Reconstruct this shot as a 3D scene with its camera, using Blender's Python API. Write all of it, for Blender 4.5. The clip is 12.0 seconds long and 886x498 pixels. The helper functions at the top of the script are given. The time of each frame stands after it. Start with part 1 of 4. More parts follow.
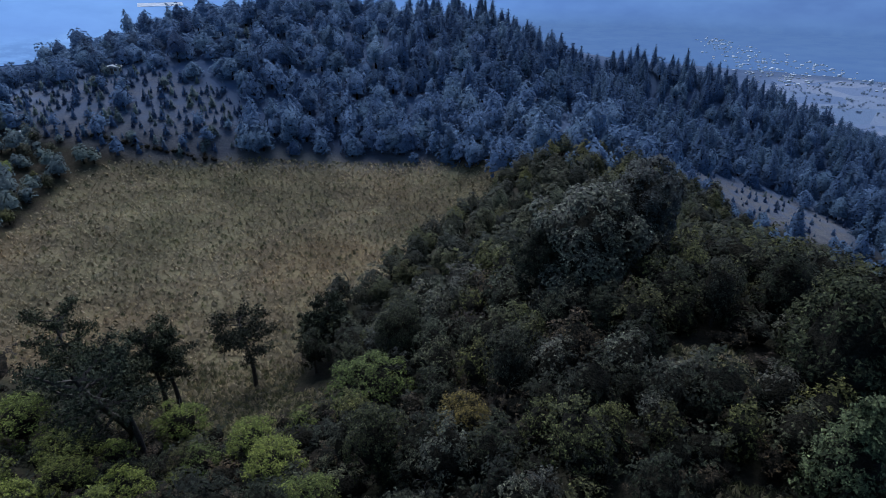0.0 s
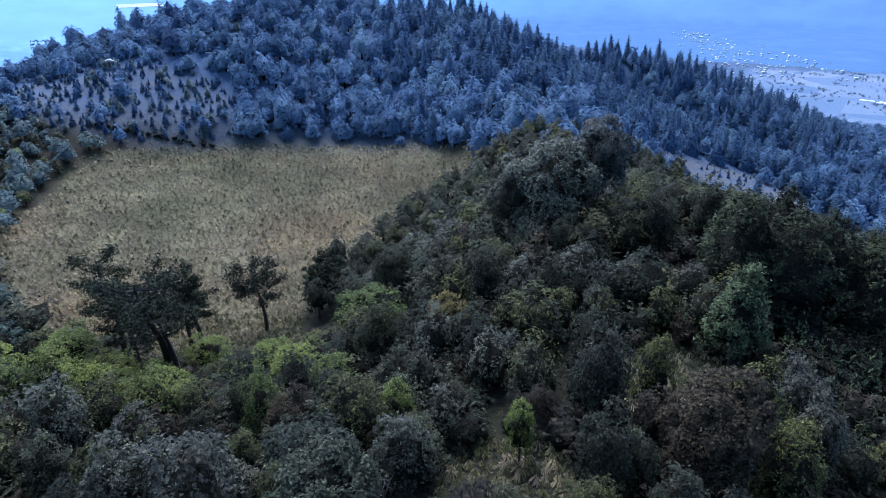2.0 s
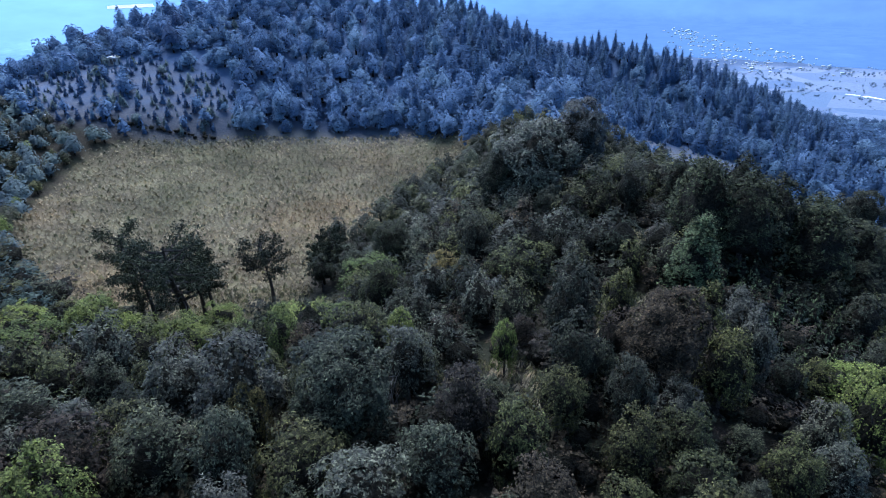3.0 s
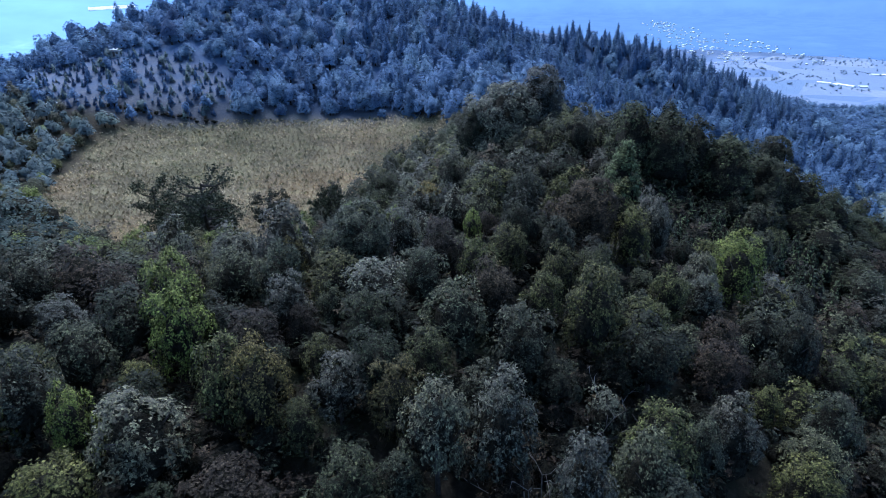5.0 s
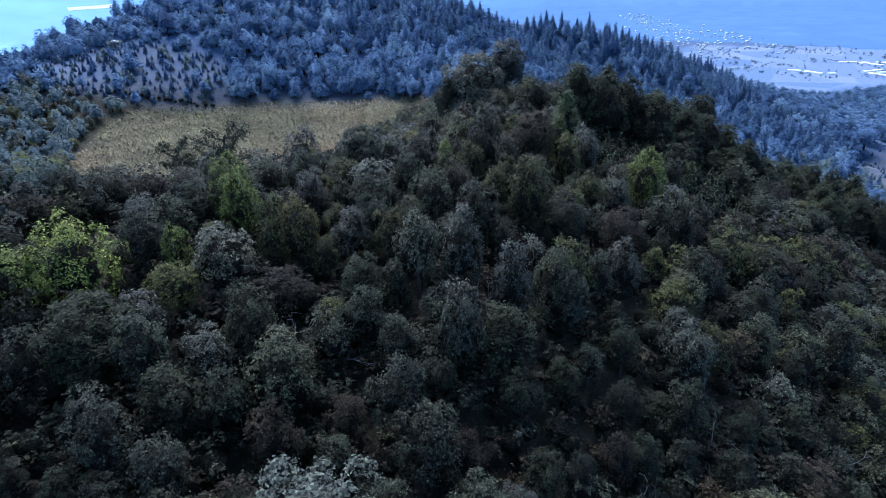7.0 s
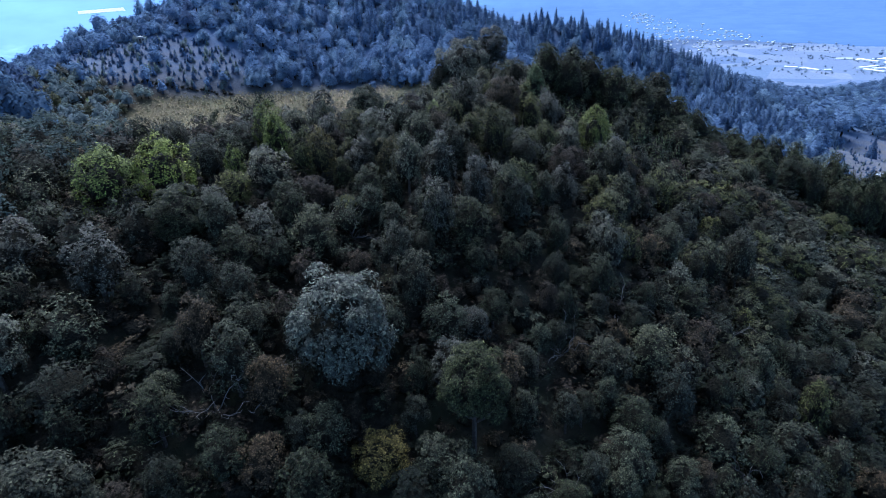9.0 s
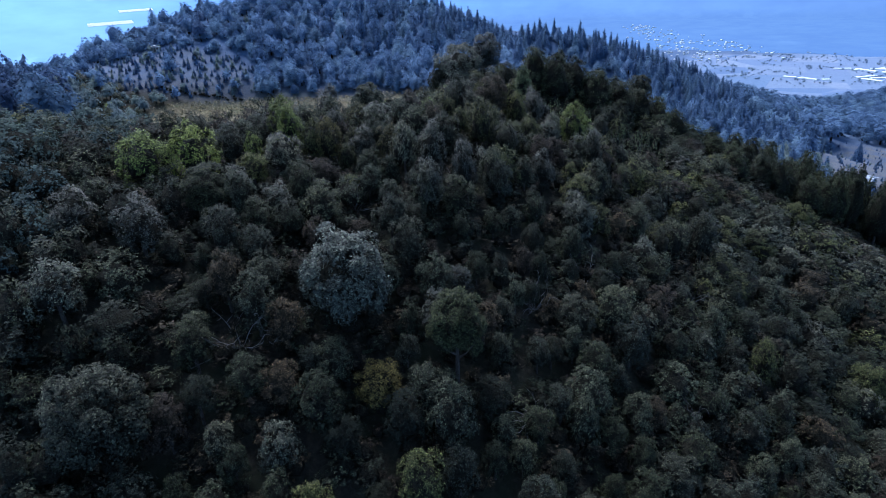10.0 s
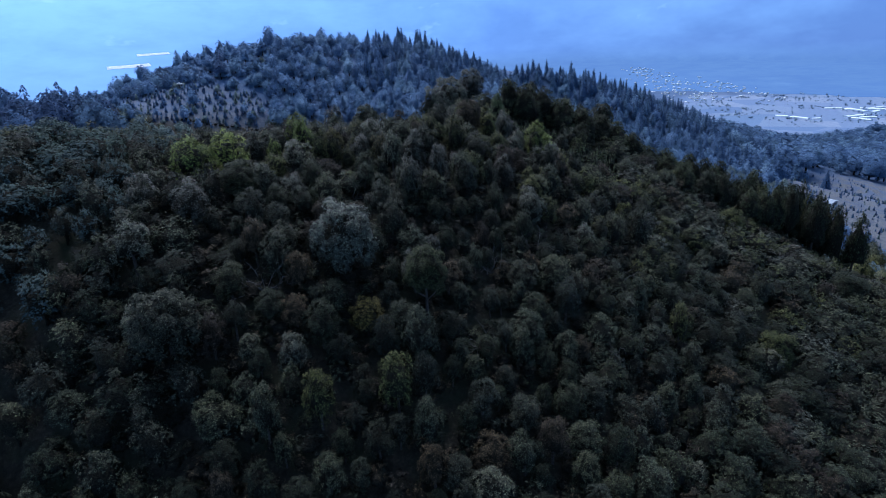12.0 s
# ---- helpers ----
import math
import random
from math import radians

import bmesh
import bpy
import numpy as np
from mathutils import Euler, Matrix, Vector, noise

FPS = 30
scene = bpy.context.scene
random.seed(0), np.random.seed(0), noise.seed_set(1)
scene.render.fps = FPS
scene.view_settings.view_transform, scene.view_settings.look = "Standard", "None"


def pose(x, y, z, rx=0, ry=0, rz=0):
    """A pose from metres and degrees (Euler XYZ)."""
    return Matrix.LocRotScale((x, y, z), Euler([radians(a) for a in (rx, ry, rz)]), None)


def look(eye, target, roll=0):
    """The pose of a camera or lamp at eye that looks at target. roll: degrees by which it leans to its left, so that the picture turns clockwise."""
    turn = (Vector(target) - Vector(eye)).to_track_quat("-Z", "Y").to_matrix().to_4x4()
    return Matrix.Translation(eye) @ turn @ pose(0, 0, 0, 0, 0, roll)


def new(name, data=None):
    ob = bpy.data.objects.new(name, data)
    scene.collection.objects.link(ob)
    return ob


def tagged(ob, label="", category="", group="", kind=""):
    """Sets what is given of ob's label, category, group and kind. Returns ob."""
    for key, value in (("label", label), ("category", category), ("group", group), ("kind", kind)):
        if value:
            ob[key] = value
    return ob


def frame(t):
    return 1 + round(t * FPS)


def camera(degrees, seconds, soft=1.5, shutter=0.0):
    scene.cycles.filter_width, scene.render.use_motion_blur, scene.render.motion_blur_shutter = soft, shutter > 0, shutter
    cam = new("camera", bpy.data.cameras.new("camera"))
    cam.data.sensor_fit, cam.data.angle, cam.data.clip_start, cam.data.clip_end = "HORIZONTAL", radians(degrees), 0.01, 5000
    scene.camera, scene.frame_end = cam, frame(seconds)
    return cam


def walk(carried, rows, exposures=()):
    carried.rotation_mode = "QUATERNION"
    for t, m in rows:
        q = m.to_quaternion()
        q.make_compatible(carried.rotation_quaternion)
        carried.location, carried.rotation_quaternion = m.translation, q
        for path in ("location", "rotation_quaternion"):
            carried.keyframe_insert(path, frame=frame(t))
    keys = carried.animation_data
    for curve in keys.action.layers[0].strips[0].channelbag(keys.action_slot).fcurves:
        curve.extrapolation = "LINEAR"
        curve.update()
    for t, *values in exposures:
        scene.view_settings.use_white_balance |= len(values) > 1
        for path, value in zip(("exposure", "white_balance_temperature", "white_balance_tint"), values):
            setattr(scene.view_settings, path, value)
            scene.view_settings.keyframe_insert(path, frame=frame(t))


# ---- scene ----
cam = camera(72.8, 12.0, soft=0.6)
METRES, EYE, TILT, LEAN, TURN = 100.0, 50.0, -26.0, 0.0, 0.0
ROWS = [
    (0.0, 0.0, 0.0, 0.0, 0.0, 0.0, -0.0),
    (0.5, 0.0005, -0.0226, -0.0121, -0.11, -0.01, 0.15),
    (1.0, 0.0007, -0.0473, -0.0253, -0.4, -0.06, 0.46),
    (1.5, -0.0, -0.0733, -0.0399, -0.89, -0.12, 0.87),
    (2.0, -0.0011, -0.101, -0.0552, -1.31, -0.19, 1.26),
    (2.5, -0.0028, -0.1304, -0.0714, -1.66, -0.24, 1.6),
    (3.0, -0.0044, -0.1618, -0.0884, -1.91, -0.26, 1.88),
    (5.0, -0.0088, -0.2976, -0.163, -3.09, -0.53, 3.2),
    (5.5, -0.0106, -0.3345, -0.1831, -3.57, -0.6, 3.61),
    (6.0, -0.0126, -0.3725, -0.2034, -4.03, -0.7, 3.93),
    (6.5, -0.0143, -0.4114, -0.2243, -4.3, -0.83, 4.2),
    (7.0, -0.0159, -0.4512, -0.2448, -4.38, -0.91, 4.46),
    (7.5, -0.0168, -0.4923, -0.2654, -4.45, -0.96, 4.62),
    (9.5, -0.012, -0.6622, -0.3515, -3.68, -0.42, 4.67),
    (10.0, -0.0093, -0.7058, -0.3727, -3.52, 0.33, 4.65),
    (10.5, -0.0054, -0.7499, -0.3948, -3.33, 1.4, 4.61),
    (11.0, -0.0007, -0.7945, -0.4166, -3.14, 2.46, 4.55),
    (11.5, 0.0052, -0.8402, -0.4378, -3.03, 3.54, 4.51),
    (12.0, 0.012, -0.8859, -0.4599, -2.93, 4.09, 4.48),
]
STOPS = [(0.0, 0.75), (0.5, 1.3), (1.5, 1.75), (3.0, 1.85), (6.0, 1.9), (7.5, 1.9), (10.0, 1.72), (12.0, 1.36)]
EXPOSURES = [(t, s, 5450.0 if t == 0 else 5060.0 if 1 < t < 9 else 5180.0, 13.0) for t, s in STOPS]
walk(cam, [(t, pose(0, 0, EYE, TILT, LEAN, TURN) @ pose(METRES * x, METRES * y, METRES * z, 90 + pitch, roll, yaw)) for t, x, y, z, yaw, pitch, roll in ROWS], EXPOSURES)

# ---- sky and sun: a dull, blue, hazy day ----
SUN_UP, SUN_ROUND = 52.0, -12.0
world = bpy.data.worlds.new("sky")
scene.world = world
world.use_nodes = True
wn, wl = world.node_tree.nodes, world.node_tree.links
wn.clear()
sky = wn.new("ShaderNodeTexSky")
sky.sky_type, sky.sun_disc = "NISHITA", False
sky.sun_elevation, sky.sun_rotation = radians(SUN_UP), radians(SUN_ROUND)
sky.air_density, sky.dust_density, sky.ozone_density = 1.6, 1.5, 2.5
back = wn.new("ShaderNodeBackground")
back.inputs["Strength"].default_value = 0.05
out = wn.new("ShaderNodeOutputWorld")
wl.new(sky.outputs["Color"], back.inputs["Color"])
wl.new(back.outputs["Background"], out.inputs["Surface"])
lamp = bpy.data.lights.new("sun", "SUN")
lamp.energy, lamp.angle, lamp.color = 1.6, radians(45), (1.0, 0.975, 0.94)
sun = new("sun", lamp)
az = radians(SUN_ROUND)
sun.matrix_world = look((300 * math.sin(az), 300 * math.cos(az), 300 * math.tan(radians(SUN_UP))), (0, 0, 0))


# ---- materials ----
def surface(name, rough=0.8, spec=0.3):
    m = bpy.data.materials.new(name)
    m.use_nodes = True
    b = m.node_tree.nodes["Principled BSDF"]
    b.inputs["Roughness"].default_value = rough
    b.inputs["Specular IOR Level"].default_value = spec
    return m, m.node_tree.nodes, m.node_tree.links, b


def ramp(n, l, fac, stops):
    r = n.new("ShaderNodeValToRGB")
    while len(r.color_ramp.elements) < len(stops):
        r.color_ramp.elements.new(0.5)
    for e, (p, c) in zip(r.color_ramp.elements, stops):
        e.position, e.color = p, (*c, 1)
    l.new(fac, r.inputs["Fac"])
    return r.outputs["Color"]


def mixed(n, l, fac, a, b, mode="MIX"):
    m = n.new("ShaderNodeMix")
    m.data_type, m.blend_type = "RGBA", mode
    for sock, v in ((m.inputs["Factor"], fac), (m.inputs["A"], a), (m.inputs["B"], b)):
        if isinstance(v, bpy.types.NodeSocket):
            l.new(v, sock)
        else:
            sock.default_value = v if isinstance(v, float) else (*v, 1)
    return m.outputs["Result"]


def noise_at(n, l, scale, detail=4.0, rough=0.6, coord="Object"):
    c = n.new("ShaderNodeTexCoord") if coord == "Object" else n.new("ShaderNodeNewGeometry")
    t = n.new("ShaderNodeTexNoise")
    t.inputs["Scale"].default_value, t.inputs["Detail"].default_value, t.inputs["Roughness"].default_value = scale, detail, rough
    l.new(c.outputs["Object" if coord == "Object" else "Position"], t.inputs["Vector"])
    return t.outputs["Fac"]


def bumped(n, l, b, height, strength, distance):
    u = n.new("ShaderNodeBump")
    u.inputs["Strength"].default_value, u.inputs["Distance"].default_value = strength, distance
    l.new(height, u.inputs["Height"])
    l.new(u.outputs["Normal"], b.inputs["Normal"])


def meadow_tone(n, l):
    """Large drifts of brown, straw and olive over the crater floor."""
    small = ramp(n, l, noise_at(n, l, 0.075, 5.0), [(0.3, (0.56, 0.57, 0.52)), (0.48, (0.9, 0.88, 0.82)), (0.66, (1.32, 1.28, 1.2))])
    wide = ramp(n, l, noise_at(n, l, 0.024, 3.0), [(0.36, (1.06, 0.94, 0.82)), (0.5, (1.06, 1.03, 0.97)), (0.64, (0.98, 1.0, 0.89))])
    return mixed(n, l, 1.0, small, wide, "MULTIPLY")


def foliage(name, shade, tip, rough=0.75, spec=0.12, patch=False, thin=0.0, leaf_size=0.1):
    """Leaves: each leaf, each bough and each tree between two colours. patch: drifts across a meadow; thin: light that passes through; leaf_size: the single leaves of a spray."""
    m, n, l, b = surface(name, rough, spec)
    g = n.new("ShaderNodeNewGeometry")
    if not thin:
        shade, tip = tuple(0.5 * p for p in shade), tuple(0.66 * p for p in tip)
    low = shade if thin or patch else tuple(0.6 * p + 0.16 * q for p, q in zip(shade, tip))
    leaf = ramp(n, l, g.outputs["Random Per Island"], [(0.0, low), (0.62, tuple(0.62 * p + 0.38 * q for p, q in zip(low, tip))), (1.0, tip)])
    t = n.new("ShaderNodeAttribute")
    t.attribute_name = "tint"
    o = n.new("ShaderNodeObjectInfo")
    add = n.new("ShaderNodeMath")
    l.new(t.outputs["Fac"], add.inputs[0])
    l.new(o.outputs["Random"], add.inputs[1])
    frac = n.new("ShaderNodeMath")
    frac.operation = "FRACT"
    l.new(add.outputs[0], frac.inputs[0])
    tree = ramp(n, l, frac.outputs[0], [(0.0, (0.84, 0.86, 0.9)), (0.5, (1.0, 1.0, 1.0)), (1.0, (1.14, 1.12, 0.98))] if thin else [(0.0, (0.62, 0.66, 0.74)), (0.3, (0.86, 0.8, 0.78)), (0.6, (1.0, 1.02, 0.96)), (1.0, (1.38, 1.28, 1.04))])
    colour = mixed(n, l, 1.0, leaf, tree, "MULTIPLY")
    if patch:
        colour = mixed(n, l, 1.0, colour, meadow_tone(n, l), "MULTIPLY")
    else:
        bough = ramp(n, l, noise_at(n, l, 0.9 if thin else 1.3, 4.0, 0.7), [(0.32, (0.76, 0.78, 0.8)), (0.68, (1.2, 1.2, 1.14))])
        colour = mixed(n, l, 1.0, colour, bough, "MULTIPLY")
    if not patch:
        tc, cell = n.new("ShaderNodeTexCoord"), n.new("ShaderNodeTexVoronoi")
        cell.inputs["Scale"].default_value = 1.0 / (0.42 if thin else leaf_size)
        l.new(tc.outputs["Object"], cell.inputs["Vector"])
        single = ramp(n, l, cell.outputs["Color"], [(0.2, (0.78, 0.79, 0.8)), (0.8, (1.25, 1.24, 1.22))] if thin else [(0.2, (0.42, 0.44, 0.46)), (0.5, (0.9, 0.9, 0.88)), (0.8, (1.75, 1.72, 1.6))])
        colour = mixed(n, l, 1.0, colour, single, "MULTIPLY")
        outline = n.new("ShaderNodeMath")
        outline.operation = "LESS_THAN"
        outline.inputs[1].default_value = 0.68 if thin else 0.6
        l.new(cell.outputs["Distance"], outline.inputs[0])
        l.new(outline.outputs[0], b.inputs["Alpha"])
    l.new(colour, b.inputs["Base Color"])
    if thin:
        through_leaf, both = n.new("ShaderNodeBsdfTranslucent"), n.new("ShaderNodeMixShader")
        l.new(colour, through_leaf.inputs["Color"])
        both.inputs[0].default_value = thin
        l.new(b.outputs[0], both.inputs[1])
        l.new(through_leaf.outputs[0], both.inputs[2])
        l.new(both.outputs[0], n["Material Output"].inputs["Surface"])
    return m


GREY = foliage("grey_green_leaves", (0.021, 0.023, 0.0145), (0.121, 0.13, 0.085))
BLUE = foliage("pale_tipped_grey_leaves", (0.022, 0.022, 0.015), (0.156, 0.16, 0.113), 0.65, 0.2)
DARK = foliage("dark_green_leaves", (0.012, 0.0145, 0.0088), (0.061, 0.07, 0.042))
BROWN = foliage("brownish_leaves", (0.02, 0.015, 0.01), (0.1, 0.076, 0.05))
FROST = foliage("frosted_grey_oak_leaves", (0.024, 0.026, 0.02), (0.18, 0.19, 0.15), 0.65, 0.2)
GREEN = foliage("green_leaves", (0.028, 0.031, 0.011), (0.15, 0.154, 0.058))
LIME = foliage("yellow_green_leaves", (0.13, 0.16, 0.034), (0.27, 0.31, 0.078))
YELLOW = foliage("yellowing_leaves", (0.075, 0.062, 0.021), (0.19, 0.155, 0.055))
NEEDLE = foliage("pine_needles", (0.022, 0.028, 0.018), (0.1, 0.115, 0.072), leaf_size=0.07)
CEDAR = foliage("cedar_sprays", (0.018, 0.022, 0.012), (0.09, 0.1, 0.052), 0.8, 0.1, leaf_size=0.14)
CYPRESS = foliage("pale_cypress_sprays", (0.06, 0.075, 0.04), (0.165, 0.2, 0.105), 0.8, 0.1)
# distant trees: blue haze is mixed into these leaf colours
FIR = foliage("hazed_fir_needles", (0.062, 0.098, 0.172), (0.076, 0.116, 0.192), 0.95, 0.03, thin=0.15)
HAZED_OAK = foliage("hazed_oak_leaves", (0.105, 0.157, 0.255), (0.127, 0.183, 0.288), 0.95, 0.03, thin=0.15)
MIST = foliage("half_hazed_oak_leaves", (0.095, 0.122, 0.13), (0.135, 0.166, 0.165), 0.85, 0.08, thin=0.15)
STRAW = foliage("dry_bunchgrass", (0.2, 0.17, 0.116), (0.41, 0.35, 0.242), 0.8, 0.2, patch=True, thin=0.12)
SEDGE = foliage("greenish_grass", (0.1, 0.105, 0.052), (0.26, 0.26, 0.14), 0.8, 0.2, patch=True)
# more leaf colours tinted with haze, from faint to pale
DUSK = foliage("faint_haze_leaves", (0.04, 0.055, 0.052), (0.074, 0.094, 0.084), 0.85, 0.08, thin=0.1)
NAVY = foliage("dark_hazed_leaves", (0.044, 0.066, 0.12), (0.062, 0.088, 0.152), 0.95, 0.03, thin=0.1)
VEIL = foliage("pale_hazed_leaves", (0.19, 0.245, 0.335), (0.23, 0.285, 0.375), 0.95, 0.03, thin=0.05)
TONES = [GREY, BLUE, DARK, BROWN, GREEN, LIME, YELLOW, NEEDLE, FIR, HAZED_OAK, MIST, VEIL, NAVY, DUSK]

BARK, n, l, b = surface("bark", 0.9, 0.2)
f = noise_at(n, l, 6.0)
l.new(ramp(n, l, f, [(0.3, (0.03, 0.025, 0.021)), (0.7, (0.09, 0.078, 0.066))]), b.inputs["Base Color"])
bumped(n, l, b, f, 0.6, 0.05)
# inner wood painted near black for the shade inside the crowns
SHADED_WOOD, n, l, b = surface("shaded_inner_wood", 0.95, 0.1)
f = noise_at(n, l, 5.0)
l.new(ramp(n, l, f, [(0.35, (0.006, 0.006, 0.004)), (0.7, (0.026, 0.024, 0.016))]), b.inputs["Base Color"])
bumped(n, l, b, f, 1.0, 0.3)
PALE, n, l, b = surface("pale_dead_wood", 0.85, 0.2)
f = noise_at(n, l, 5.0)
l.new(ramp(n, l, f, [(0.3, (0.09, 0.08, 0.07)), (0.7, (0.18, 0.165, 0.15))]), b.inputs["Base Color"])
bumped(n, l, b, f, 0.5, 0.03)

GROUND, n, l, b = surface("hill_ground", 0.95, 0.1)
fine, mid, big = noise_at(n, l, 1.8, 6.0, 0.7), noise_at(n, l, 0.22, 5.0), noise_at(n, l, 0.035, 4.0)
soil = ramp(n, l, fine, [(0.3, (0.014, 0.012, 0.009)), (0.55, (0.034, 0.029, 0.02)), (0.8, (0.075, 0.064, 0.042))])
wood = mixed(n, l, ramp(n, l, mid, [(0.45, (0, 0, 0)), (0.7, (1, 1, 1))]), soil, (0.026, 0.029, 0.015))
straw = ramp(n, l, fine, [(0.25, (0.058, 0.048, 0.032)), (0.5, (0.11, 0.092, 0.062)), (0.8, (0.19, 0.165, 0.113))])
straw = mixed(n, l, ramp(n, l, mid, [(0.42, (0, 0, 0)), (0.7, (1, 1, 1))]), straw, (0.17, 0.155, 0.095))
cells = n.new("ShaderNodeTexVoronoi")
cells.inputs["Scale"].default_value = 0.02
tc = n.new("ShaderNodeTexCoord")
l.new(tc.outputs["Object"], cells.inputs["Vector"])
# field plots and far floor carry the distance haze as a blue tint
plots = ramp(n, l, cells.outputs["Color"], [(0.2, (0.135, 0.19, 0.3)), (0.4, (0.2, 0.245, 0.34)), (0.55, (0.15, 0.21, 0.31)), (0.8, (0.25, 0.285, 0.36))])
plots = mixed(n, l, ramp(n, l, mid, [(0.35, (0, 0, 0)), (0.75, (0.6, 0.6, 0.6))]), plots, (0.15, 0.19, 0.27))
hazed_far_floor = ramp(n, l, big, [(0.35, (0.075, 0.108, 0.18)), (0.65, (0.1, 0.138, 0.215))])
covers = {}
for key in ("meadow", "valley", "slash", "fields"):
    a = n.new("ShaderNodeAttribute")
    a.attribute_name = key
    covers[key] = a.outputs["Fac"]
drift = meadow_tone(n, l)
colour = mixed(n, l, covers["meadow"], wood, mixed(n, l, 1.0, straw, drift, "MULTIPLY"))
ragged = n.new("ShaderNodeMath")
ragged.operation = "MULTIPLY"
l.new(covers["slash"], ragged.inputs[0])
l.new(ramp(n, l, mid, [(0.38, (0.35, 0.35, 0.35)), (0.58, (1, 1, 1))]), ragged.inputs[1])
colour = mixed(n, l, covers["valley"], colour, hazed_far_floor)
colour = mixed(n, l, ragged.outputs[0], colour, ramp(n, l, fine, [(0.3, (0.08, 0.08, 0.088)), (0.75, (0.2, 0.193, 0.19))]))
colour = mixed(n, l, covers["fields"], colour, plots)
l.new(colour, b.inputs["Base Color"])
bumped(n, l, b, fine, 0.7, 0.25)


def plain(name, low, high, rough=0.6, scale=1.2, spec=0.3):
    m, n, l, b = surface(name, rough, spec)
    f = noise_at(n, l, scale)
    l.new(ramp(n, l, f, [(0.3, low), (0.7, high)]), b.inputs["Base Color"])
    bumped(n, l, b, f, 0.2, 0.03)
    return m


TIN = plain("weathered_tin", (0.24, 0.27, 0.31), (0.5, 0.53, 0.56), 0.6, 0.12, 0.3)
WALL = plain("whitewash", (0.5, 0.49, 0.46), (0.75, 0.74, 0.71), 0.85)
BLOCK = plain("grey_blockwork", (0.25, 0.25, 0.24), (0.4, 0.39, 0.37), 0.9)
SHEET = plain("greenhouse_sheet", (0.72, 0.74, 0.75), (0.85, 0.86, 0.87), 0.4, 0.15, 0.5)
DOOR = plain("dark_boards", (0.06, 0.05, 0.045), (0.12, 0.1, 0.09), 0.8)

# haze over valley and mountains, painted as the backdrop's own glow
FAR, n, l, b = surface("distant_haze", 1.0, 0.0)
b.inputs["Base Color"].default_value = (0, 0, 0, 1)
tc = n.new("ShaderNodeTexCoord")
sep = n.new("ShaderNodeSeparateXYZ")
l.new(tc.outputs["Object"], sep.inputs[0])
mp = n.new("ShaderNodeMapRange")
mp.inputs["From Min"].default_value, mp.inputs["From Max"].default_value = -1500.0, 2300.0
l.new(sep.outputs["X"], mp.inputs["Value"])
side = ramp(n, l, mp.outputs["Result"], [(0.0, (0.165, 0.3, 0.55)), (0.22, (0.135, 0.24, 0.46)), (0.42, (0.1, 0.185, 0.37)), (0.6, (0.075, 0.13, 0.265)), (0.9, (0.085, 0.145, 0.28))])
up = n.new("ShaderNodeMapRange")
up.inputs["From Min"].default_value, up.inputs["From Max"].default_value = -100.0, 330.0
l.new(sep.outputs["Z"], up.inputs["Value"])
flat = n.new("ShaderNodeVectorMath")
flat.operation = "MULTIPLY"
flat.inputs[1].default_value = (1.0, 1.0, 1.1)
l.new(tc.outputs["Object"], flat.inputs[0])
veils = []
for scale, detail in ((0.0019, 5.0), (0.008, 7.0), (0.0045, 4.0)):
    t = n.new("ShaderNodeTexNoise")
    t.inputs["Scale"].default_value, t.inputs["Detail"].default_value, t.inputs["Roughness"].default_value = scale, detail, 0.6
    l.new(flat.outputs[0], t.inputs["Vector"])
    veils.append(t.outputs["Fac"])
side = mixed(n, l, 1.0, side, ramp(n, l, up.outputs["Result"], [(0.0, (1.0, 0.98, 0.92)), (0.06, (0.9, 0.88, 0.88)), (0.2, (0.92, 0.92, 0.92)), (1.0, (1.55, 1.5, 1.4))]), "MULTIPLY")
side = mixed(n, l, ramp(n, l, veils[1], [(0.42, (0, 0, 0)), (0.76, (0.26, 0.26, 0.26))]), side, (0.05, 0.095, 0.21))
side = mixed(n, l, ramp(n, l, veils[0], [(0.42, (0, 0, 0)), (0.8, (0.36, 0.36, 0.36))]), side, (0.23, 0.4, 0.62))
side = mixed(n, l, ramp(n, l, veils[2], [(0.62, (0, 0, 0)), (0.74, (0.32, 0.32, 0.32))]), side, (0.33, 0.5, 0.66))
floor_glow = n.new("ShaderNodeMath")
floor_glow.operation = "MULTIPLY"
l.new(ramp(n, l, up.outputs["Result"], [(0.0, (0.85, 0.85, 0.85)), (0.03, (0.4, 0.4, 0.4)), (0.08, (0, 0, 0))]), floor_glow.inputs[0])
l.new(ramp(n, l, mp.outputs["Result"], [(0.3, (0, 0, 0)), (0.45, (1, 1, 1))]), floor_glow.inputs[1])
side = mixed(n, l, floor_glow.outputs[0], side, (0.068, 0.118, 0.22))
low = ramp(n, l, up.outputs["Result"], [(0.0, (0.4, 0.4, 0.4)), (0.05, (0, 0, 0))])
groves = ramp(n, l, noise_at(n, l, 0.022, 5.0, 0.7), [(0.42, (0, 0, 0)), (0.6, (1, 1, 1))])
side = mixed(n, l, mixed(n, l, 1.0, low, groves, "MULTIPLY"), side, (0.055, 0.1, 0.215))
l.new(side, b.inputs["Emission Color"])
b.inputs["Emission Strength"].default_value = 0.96

